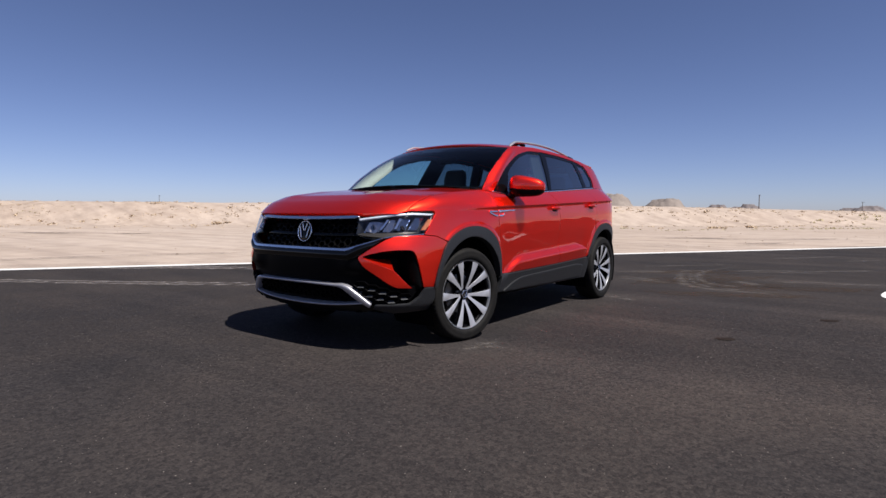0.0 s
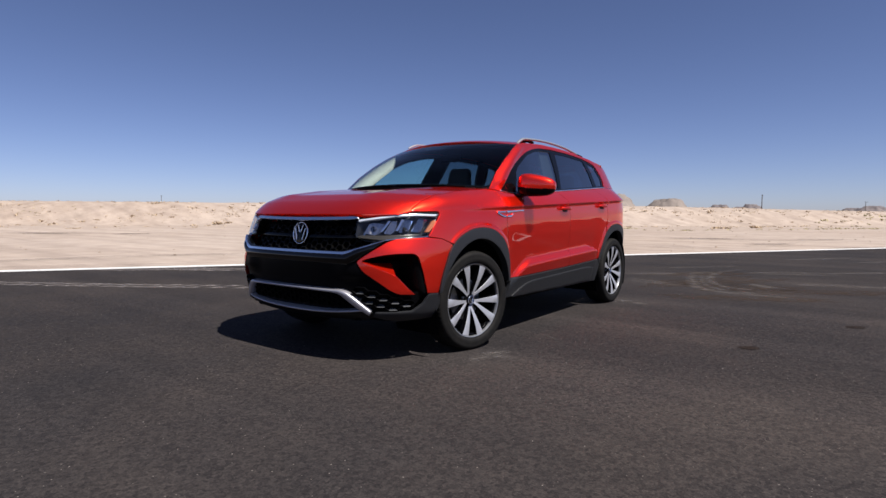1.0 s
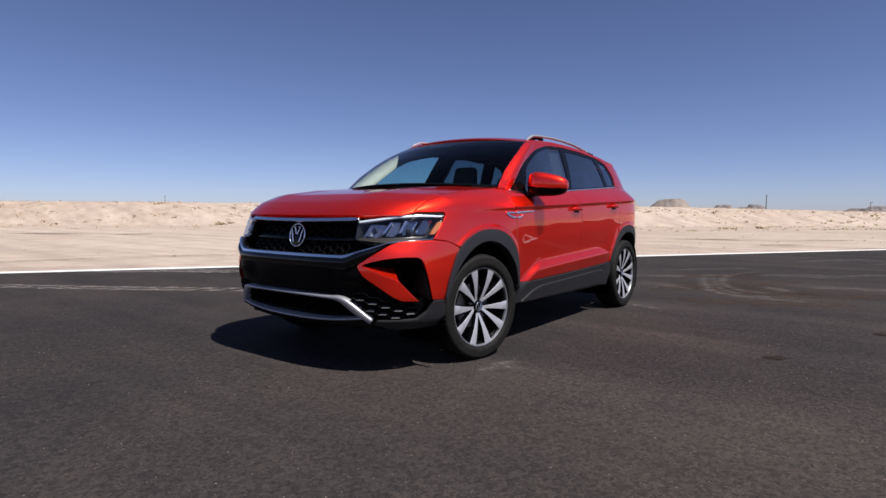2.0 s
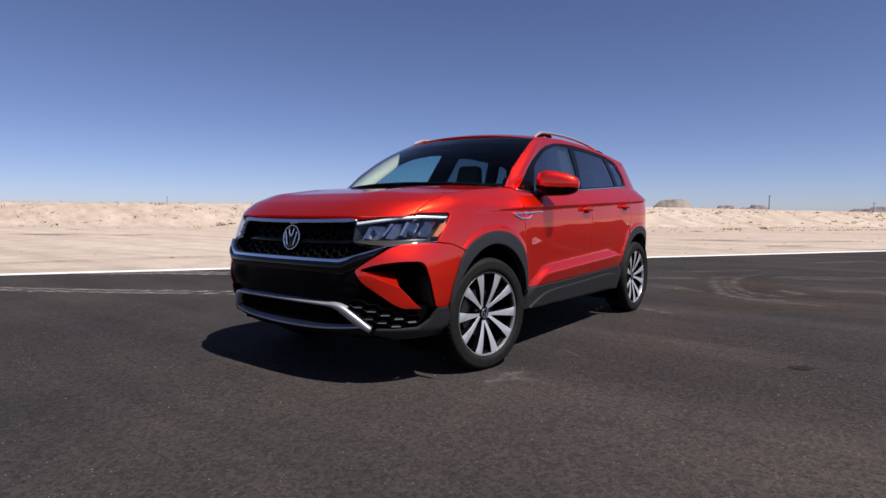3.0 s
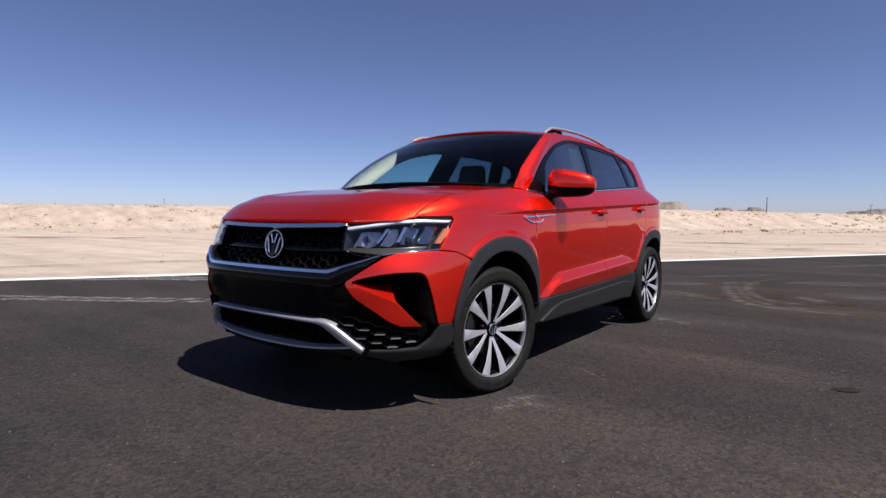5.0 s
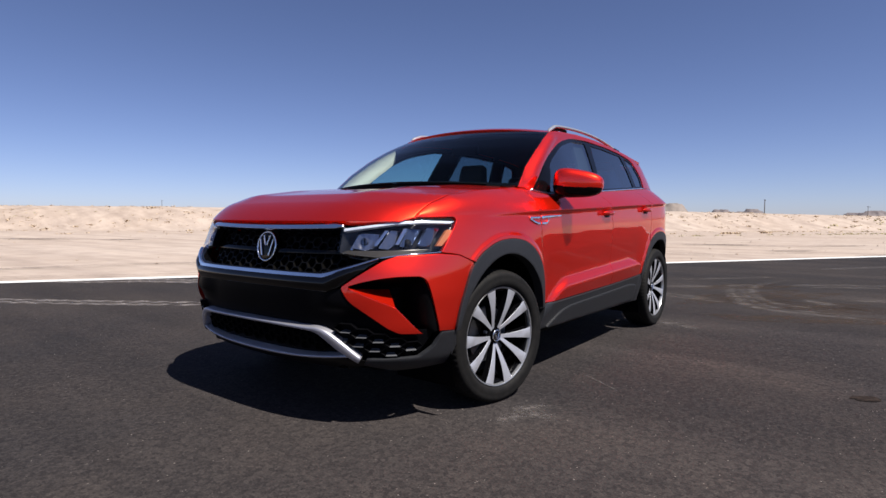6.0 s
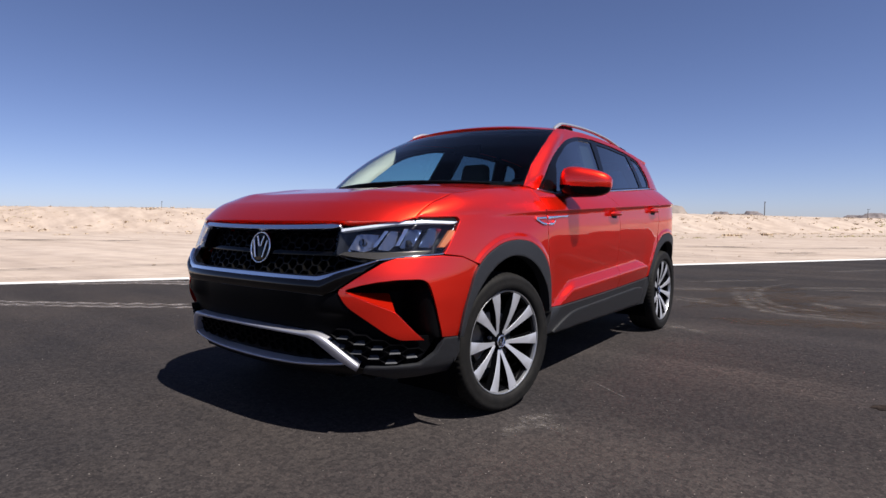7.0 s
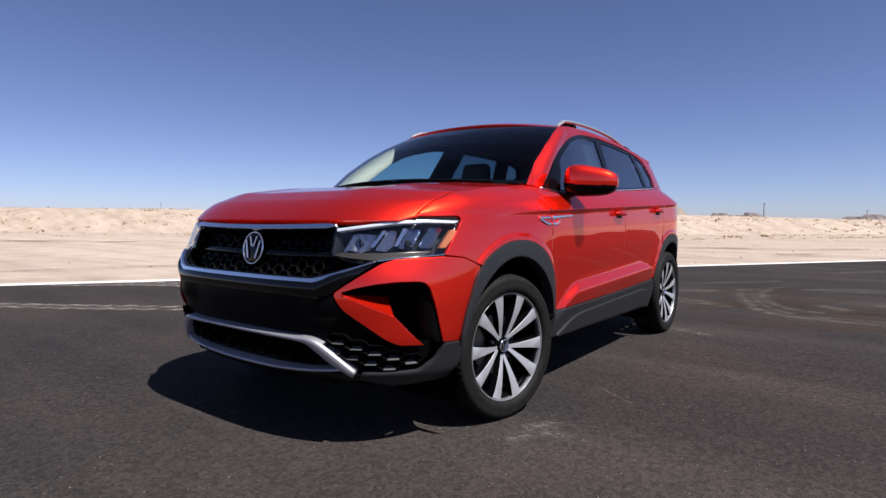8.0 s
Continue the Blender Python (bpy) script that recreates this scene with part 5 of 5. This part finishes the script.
    m = panel(np.concatenate([c - n * 0.0055, (c + n * 0.0055)[::-1]]), wrap, step=0.02, lift=0.006, gap=0, edge=0.01)
    put("door_badge", m[0], m[1], CHROME, doors_f[flip], m[2], flip=flip)
    c = rounded([(0.404, 0.952), (0.52, 0.957), (0.655, 0.964)], 0.02, closed=False)
    t = unit(np.gradient(c, axis=0))
    n = np.stack([-t[:, 1], t[:, 0]], 1)
    w = np.linspace(0.008, 0.0035, len(c))[:, None]
    m = panel(np.concatenate([c - n * w, (c + n * w)[::-1]]), wrap, step=0.02, lift=0.006, gap=0, edge=0.01)
    put("door_badge_line", m[0], m[1], CHROME, doors_f[flip], m[2], flip=flip)

# cowl and wipers
gx = np.linspace(-0.70, 0.70, 31)
V = []
for x in gx:
    yh = float(np.interp(abs(x), [0, 0.2, 0.4, 0.6, 0.70], [0.090, 0.100, 0.14, 0.22, 0.27]))
    V.append((x, yh, float(hood_z(x, yh)) - 0.018))
    f = windscreen(np.array([x / 0.795 * WS]), np.array([0.02]))[0]
    V.append((f[0], f[1], f[2] - 0.004))
F = [(2 * i, 2 * i + 2, 2 * i + 3, 2 * i + 1) for i in range(30)]
put("cowl", V, F, DARK, car)
for x0, x1, v1 in ((0.62, 0.05, 0.06), (0.02, -0.60, 0.055)):
    us = np.linspace(x0, x1, 14)
    P = windscreen(us, np.linspace(0.002, v1 - 0.045, 14)) + np.array((0, -0.008, 0.001))
    V, F, N = tube(P, 0.0045, 8)
    put("wiper", V, F, DARK, car, N)

# rear window and spoiler
V, F = [], []
for z in np.linspace(1.232, 1.472, 8):
    side_row = green(np.linspace(3.60, 4.06, 9), np.full(9, z))
    row = [tuple(q) for q in side_row] + [(0.0, float(side_row[-1][1]) + 0.004, float(z))] + [(-q[0], q[1], q[2]) for q in side_row[::-1]]
    V += row
n = len(row)
F = [(j * n + i, j * n + i + 1, (j + 1) * n + i + 1, (j + 1) * n + i) for j in range(7) for i in range(n - 1)]
put("rear_window", V, F, PRIVACY, car)
block("roof_spoiler", PAINT, car, (0.78, 0.34, 0.05), (0, 3.17, 1.462), 0.02, 3, (0.92, 0.95))

# ---- marks on the tarmac ----
def blot(name, x, y, rx, ry, turn, mat, z=0.0045, ragged=0.15, seed=0, power=2.0):
    """A thin ragged-edged patch lying on the tarmac."""
    V, n = [(0, 0, 0)], 36
    for k in range(n):
        a = 2 * math.pi * k / n
        r = 1 + ragged * noise.noise((math.cos(a) * 2, math.sin(a) * 2, seed)) * 2
        c, s = math.copysign(abs(math.cos(a)) ** (2 / power), math.cos(a)), math.copysign(abs(math.sin(a)) ** (2 / power), math.sin(a))
        V.append((rx * r * c, ry * r * s, 0))
    F = [(0, 1 + k, 1 + (k + 1) % n) for k in range(n)]
    ob = put(name, V, F, mat, smooth=False)
    ob.matrix_basis = pose(x, y, z, 0, 0, turn)
    return ob


tagged(blot("asphalt_patch", 2.41, 1.235, 0.075, 0.046, 36, PATCH, seed=1), "small dark tar patch in the asphalt", "asphalt patch", "tar patches")
tagged(blot("asphalt_patch", 3.01, 2.63, 0.080, 0.050, 36, PATCH, seed=2), "small dark tar patch in the asphalt", "asphalt patch", "tar patches")
# a closed loop of white paint beside the car
V, n = [], 72
turned, tall, slim, band = radians(64.5), 2.40, 0.55, 0.13
for k in range(n):
    a = 2 * math.pi * k / n
    for e in (0.0, band):
        q, r = (tall - e) * math.cos(a), (slim - e) * math.sin(a)
        V.append((4.575 + q * math.cos(turned) - r * math.sin(turned), 6.78 + q * math.sin(turned) + r * math.cos(turned), 0.0045))
F = [(2 * k, (2 * k + 2) % (2 * n), (2 * k + 3) % (2 * n), 2 * k + 1) for k in range(n)]
tagged(put("painted_mark", V, F, WHITE, smooth=False), "white painted loop on the dark asphalt", "road marking")


def scuff(path, wide, mat, z, name="tyre_mark", label="pale dusty tyre mark on the asphalt", breaks=0.0, group="tyre marks"):
    """A flat band along a path on the ground, in dashes where breaks is set."""
    P = smooth_path([(x, y, z) for x, y in path], 60)
    T = unit(np.gradient(P, axis=0))
    S = np.stack([-T[:, 1], T[:, 0], np.zeros(len(P))], 1)
    V, F = [], []
    for i, p in enumerate(P):
        w = wide * (0.6 + 0.4 * math.sin(math.pi * i / (len(P) - 1))) / 2
        V += [p - S[i] * w, p, p + S[i] * w]
    for i in range(len(P) - 1):
        if not breaks:
            F += [(3 * i, 3 * i + 3, 3 * i + 4, 3 * i + 1), (3 * i + 1, 3 * i + 4, 3 * i + 5, 3 * i + 2)]
    if breaks:                                  # slanting tread prints
        long = np.linalg.norm(np.diff(P, axis=0), axis=1).sum()
        V, F, m = [], [], int(long / 0.30)
        dice = random.Random(int(long * 100))
        for k in range(m):
            for row in (-1, 1):
                t = (k + 0.5 + 0.25 * row + dice.uniform(-0.06, 0.06)) / m * (len(P) - 1)
                i = int(np.clip(t, 0, len(P) - 2))
                d, s, w = T[i], S[i], wide * dice.uniform(0.30, 0.42)
                p = P[i] + (P[i + 1] - P[i]) * (t - i) + s * row * wide * 0.42
                b, u = len(V), breaks * dice.uniform(0.8, 1.2)
                V += [p - d * 0.15 * u - s * w * 0.6, p + d * 0.06 * u - s * w, p + d * 0.22 * u + s * w * 0.5, p + d * 0.02 * u + s * w]
                F.append((b, b + 1, b + 2, b + 3))
    ob = put(name, V, F, mat)
    if not breaks:
        wear = ob.data.attributes.new("wear", "FLOAT", "POINT")
        for i in range(len(V)):
            ends = min(1.0, 5 * min(i // 3, len(P) - 1 - i // 3) / (len(P) - 1))
            wear.data[i].value = ends if i % 3 == 1 else 0.0
    return tagged(ob, label, "tyre mark", group, "stuff" if breaks else "")


scuff([(-7.9, -2.15), (-6.1, -0.93), (-4.75, -0.10), (-3.6, 0.68), (-1.8, 2.0)], 0.22, PRINT, 0.003, breaks=0.8, label="row of pale dusty tread prints on the asphalt")
scuff([(-7.3, 0.55), (-6.7, 0.95), (-6.1, 1.55), (-5.2, 2.1), (-3.6, 3.2), (-2.0, 4.4)], 0.30, PRINT, 0.003, breaks=1.0, label="row of pale dusty tread prints on the asphalt")
for path, wide in (([(0.16, 5.70), (0.39, 5.98), (0.73, 6.27)], 0.34), ([(-0.05, 5.62), (0.35, 5.82), (0.74, 6.16)], 0.16), ([(0.20, 5.02), (0.64, 4.88), (0.95, 4.78)], 0.30), ([(0.30, 4.78), (0.70, 4.70), (1.15, 4.60)], 0.16),
                   ([(1.50, 6.85), (1.89, 7.34), (2.60, 7.85)], 0.36), ([(1.70, 6.80), (2.20, 7.22), (2.95, 7.60)], 0.22), ([(1.76, 5.50), (1.98, 5.23), (2.18, 5.00)], 0.34), ([(2.25, 5.63), (2.59, 5.85), (2.95, 6.15)], 0.24),
                   ([(0.75, 6.92), (1.04, 5.54), (1.37, 4.53), (1.68, 4.30), (2.06, 4.25), (2.60, 4.20)], 0.26), ([(0.95, 6.70), (1.16, 5.60), (1.46, 4.72), (1.74, 4.46), (2.12, 4.42), (2.60, 4.42)], 0.14),
                   ([(1.50, 8.05), (1.18, 6.79), (1.24, 5.69), (1.48, 5.02), (1.80, 4.76), (2.20, 4.70)], 0.20), ([(0.76, 6.28), (0.94, 6.53), (1.16, 6.84)], 0.26), ([(1.70, 10.40), (2.28, 11.35), (2.95, 12.35)], 0.40),
                   ([(2.38, 7.60), (2.95, 8.10), (3.52, 8.67)], 0.30), ([(2.71, 5.84), (3.10, 6.02), (3.60, 6.20)], 0.30), ([(2.29, 6.00), (2.50, 5.92), (2.75, 5.84)], 0.16), ([(2.93, 10.65), (3.30, 11.10), (3.67, 11.63)], 0.30), ([(2.0, 7.1), (2.4, 7.5), (2.9, 7.9)], 0.10), ([(-0.06, 6.72), (0.63, 7.52), (1.32, 8.34)], 0.22), ([(0.80, 2.90), (1.00, 2.83), (1.25, 2.72)], 0.23)):
    scuff(path, wide, DUST, 0.003)
for x, y, rx, ry, turn, k in ((1.35, 5.35, 1.15, 0.42, 58, 31), (1.75, 4.85, 0.7, 0.35, 30, 32), (1.0, 6.4, 0.8, 0.3, 50, 33), (2.6, 5.0, 0.9, 0.25, 35, 34), (2.0, 3.9, 0.9, 0.2, 30, 35)):
    tagged(blot("mud_stain", x, y, rx, ry, turn, MUD, 0.002, 0.35, k), "faint brown dried mud on the asphalt", "stain", "mud stains")
scuff([(1.02, 0.76), (1.21, 0.62), (1.30, 0.56)], 0.022, FINE_DUST, 0.0035, "scratch", "thin pale scratch in the asphalt", group="scratches")
for path, wide in (([(1.05, -0.30), (1.04, -0.20), (1.07, -0.10), (1.15, -0.06), (1.25, -0.08)], 0.13), ([(1.00, -0.10), (1.05, -0.02), (1.12, 0.12)], 0.15)):
    scuff(path, wide, FINE_DUST, 0.0035, "scratch", "rubbed pale scuff in the asphalt beside the tyre", group="scratches")


def scatter(name, spots, size, mat, label, category):
    """Many small stones as one mesh."""
    V, F = [], []
    for x, y, z in spots:
        b, r = len(V), size * random.uniform(0.4, 1.3)
        for k in range(4):
            a = math.pi / 2 * k + random.uniform(-0.5, 0.5)
            V.append((x + r * math.cos(a), y + r * math.sin(a), z))
        for k in range(4):
            a = math.pi / 2 * k + random.uniform(-0.5, 0.5)
            V.append((x + 0.55 * r * math.cos(a), y + 0.55 * r * math.sin(a), z + r * random.uniform(0.5, 0.9)))
        F += [(b + 4, b + 5, b + 6, b + 7)] + [(b + k, b + (k + 1) % 4, b + 4 + (k + 1) % 4, b + 4 + k) for k in range(4)]
    return tagged(put(name, V, F, mat, smooth=False), label, category, kind="stuff")


rng = random.Random(5)
spots = []
while len(spots) < 1500:
    x, y = rng.uniform(-5, 7), rng.uniform(-4, 8)
    if noise.noise((x * 0.8, y * 0.8, 2)) + rng.uniform(-0.4, 0.4) > 0:
        spots.append((x, y, 0.0))
scatter("gravel", spots, 0.0030, STONE, "scattered grit and tiny pale stones on the asphalt", "gravel")

# ---- desert: scrub, stones, hills, poles ----
V, F = [], []
def tuft(x, y, z, r, blades):
    """A flat sprawling clump of dry twigs."""
    for q in range(blades):
        a, lean, h = rng.uniform(0, 6.28), rng.uniform(0.5, 1.6), r * rng.uniform(0.3, 0.75)
        c, s = math.cos(a), math.sin(a)
        b = len(V)
        ox, oy = x + r * rng.uniform(-0.9, 0.9), y + r * rng.uniform(-0.9, 0.9)
        wd = r * 0.16
        V.extend([(ox - s * wd, oy + c * wd, z), (ox + s * wd, oy - c * wd, z), (ox + c * h * lean, oy + s * h * lean, z + h), (ox + c * h * lean * 0.4 - s * wd * 1.4, oy + s * h * lean * 0.4 + c * wd * 1.4, z + h * 0.6)])
        F.extend([(b, b + 1, b + 2), (b, b + 2, b + 3)])


for k in range(13000):
    p = rng.uniform(-45, 80)
    base = 32.5 - 0.20 * min(p, 78)
    pick_row = rng.random()
    d = base + (rng.uniform(3.2, 6.2) if pick_row < 0.5 else rng.uniform(1.0, 4.0) if pick_row < 0.78 else rng.gauss(-0.2, 0.35) if pick_row < 0.9 else rng.uniform(-8, 0))
    if noise.noise((p * 0.22, d * 0.5, 4)) < rng.uniform(-0.25, 0.5 + 0.25 * float(sm(p, 5, 25))):
        continue
    x, y = from_line(p, d)
    tuft(x, y, land(p, d) - 0.03, min(0.26, rng.lognormvariate(-2.55, 0.5)), 12)
for p, d, r in ((34.6, 18.9, 0.30), (35.3, 18.8, 0.26), (34.9, 19.1, 0.22), (39.2, 19.7, 0.34), (2.1, 33.0, 0.34), (2.8, 33.2, 0.22)):
    x, y = from_line(p, d)
    tuft(x, y, land(p, d) - 0.03, r, 40)
tagged(put("desert_scrub", V, F, SCRUB, smooth=False), "low dry brown scrub on the sandy bank", "scrub", kind="stuff")
V, F = [], []
for p, d, wide, n in ((28.5, 16.1, 1.0, 22), (27.9, 20.1, 0.8, 12), (41.5, 16.2, 3.0, 40), (46.0, 17.0, 3.5, 40), (-9.0, 37.5, 1.6, 14), (70.0, 23.5, 9.0, 120), (88.0, 22.5, 12.0, 160)):
    for k in range(n):
        q, e = p + rng.gauss(0, wide), d + rng.gauss(0, 0.4)
        x, y = from_line(q, e)
        tuft(x, y, land(q, e) - 0.02, rng.uniform(0.06, 0.14) * (2.2 if p > 60 else 1.0), 8)
tagged(put("yellow_grass", V, F, GRASS, smooth=False), "thin yellowish green desert grass on the sand", "grass", kind="stuff")
streak = material("dark_gravel", (0.085, 0.072, 0.062), 0.95, spec=0.1)
grain(streak, 4, (0.0, 0.0, 0.0), (0.60, 0.60, 0.60), "Alpha", 7, shift=0.36, to=0.62, rough=0.75)
for (x0, y0), (x1, y1), wide in (((-10.46, 0.2), (-9.81, 2.38), 0.16), ((-9.74, 2.0), (-8.34, 4.62), 0.14), ((-26.8, 4.58), (-23.83, 7.57), 0.9), ((-22.89, 7.53), (-22.2, 9.6), 0.6), ((-8.69, -0.19), (-7.77, 1.46), 0.07),
                                 ((-7.8, 1.3), (-6.4, 3.4), 0.05), ((-3.24, 20.01), (-0.29, 21.42), 0.55), ((-2.4, 20.6), (-0.82, 21.6), 0.5), ((0.2, 17.4), (1.49, 19.08), 0.30), ((1.84, 16.39), (3.9, 19.5), 0.22), ((-2.33, 14.24), (-0.6, 14.59), 0.16), ((-0.4, 15.6), (1.3, 17.6), 0.16), ((0.4, 22.0), (2.6, 24.6), 0.35)):
    x, y = (x0 + x1) / 2, (y0 + y1) / 2
    p, d = (np.array((x, y)) - LINE0) @ ALONG, (np.array((x, y)) - LINE0) @ ACROSS
    for k in range(3):
        e = rng.uniform(-0.35, 0.35) * wide
        tagged(blot("gravel_streak", x + rng.uniform(-0.3, 0.3) * (x1 - x0), y + rng.uniform(-0.3, 0.3) * (y1 - y0) + e, math.hypot(x1 - x0, y1 - y0) * rng.uniform(0.3, 0.6), wide * rng.uniform(0.2, 0.5), math.degrees(math.atan2(y1 - y0, x1 - x0)), streak, land(p, d) + 0.020 + 0.004 * k, 0.3, x + k, 1.5),
               "thin streak of dark gravel on the sandy verge", "gravel", "gravel streaks")
spots = []
for k in range(700):
    p, d = rng.uniform(-40, 75), rng.uniform(0.5, 33)
    x, y = from_line(p, d)
    spots.append((x, y, land(p, d) - 0.005))
scatter("desert_stones", spots, 0.035, CLOD, "loose clods and stones on pale desert sand", "stones")


def hill(x, y, wide, high, seed, mat=ROCK, peaks=3, flat=1.0):
    """A craggy desert hill: a few worn peaks with gullies."""
    n, m = 72, 24
    V, F = [], []
    r2 = random.Random(seed)
    tops = [(r2.uniform(-0.35, 0.35), r2.uniform(0.6, 1.0), r2.uniform(0.22, 0.4)) for _ in range(peaks)]
    tops[0] = (r2.uniform(-0.1, 0.1), 1.0, 0.36)
    for j in range(m + 1):
        v = j / m * 2 - 1
        for i in range(n + 1):
            u = i / n * 2 - 1
            h = max(t * max(0.0, 1 - (((u - c) / (w * 1.6)) ** 2 + (v / 0.9) ** 2)) ** 1.1 for c, t, w in tops)
            h *= 1 + 0.34 * noise.fractal((u * 5 + seed, v * 4, seed), 0.8, 2.1, 6)
            V.append((u * wide * 0.62, v * wide * 0.4, min(h, flat + 0.06 * noise.noise((u * 9, v * 4, seed))) * high / flat - 1.0))
    for j in range(m):
        for i in range(n):
            a = j * (n + 1) + i
            F.append((a, a + 1, a + n + 2, a + n + 1))
    ob = put("hill", V, F, mat)
    ob.matrix_basis = pose(x, y, 0, 0, 0, math.degrees(math.atan2(-(x - 3), y + 3)))
    return tagged(ob, "low craggy brown hill far across the desert", "hill", "far hills")


# blue-grey distance haze is put into this rock's colour too
HAZE = material("hazed_rock", (0.20, 0.17, 0.17), 0.95, spec=0.1)
grain(HAZE, 0.02, (0.110, 0.098, 0.105), (0.19, 0.165, 0.16), detail=8)
hill(-512, 1404, 188, 54, 8, ROCK, 1)
hill(-376, 1447, 178, 40, 3, ROCK, 2, 0.86)
hill(-358, 1963, 150, 34, 11, HAZE, 2)
hill(-300, 1974, 170, 27, 17, HAZE, 3)
hill(-282, 1976, 130, 35, 14, HAZE, 1)
hill(-11, 1197, 76, 14.5, 21, HAZE, 1)
hill(20, 997, 80, 15.5, 25, HAZE, 2)
hill(56, 990, 110, 13, 27, HAZE, 3)


def utility_pole(x, y, high, arm):
    pole = part("utility_pole", lathe([(0.0, 0.0), (0.17, 0.0), (0.12, high), (0.0, high)], 10), WOOD)
    for v in pole.data.vertices:
        v.co = (v.co.y, v.co.z, v.co.x)
    pole.data.update()
    block("crossarm", WOOD, pole, (arm, 0.12, 0.14), (arm * 0.15, 0, high - 0.35), 0.02)
    block("insulator", WOOD, pole, (0.12, 0.12, 0.3), (arm * 0.5, 0, high - 0.15), 0.03)
    block("insulator", WOOD, pole, (0.12, 0.12, 0.3), (-arm * 0.25, 0, high - 0.15), 0.03)
    pole.matrix_basis = pose(x, y, float(1.3), 0, 0, 10)
    return tagged(pole, "weathered wooden utility pole behind the sandy bank", "utility pole", "utility poles")


utility_pole(-26, 225, 6.8, 0.5)
utility_pole(-355, 175, 10.0, 1.6)
utility_pole(4, 400, 7.5, 1.6)
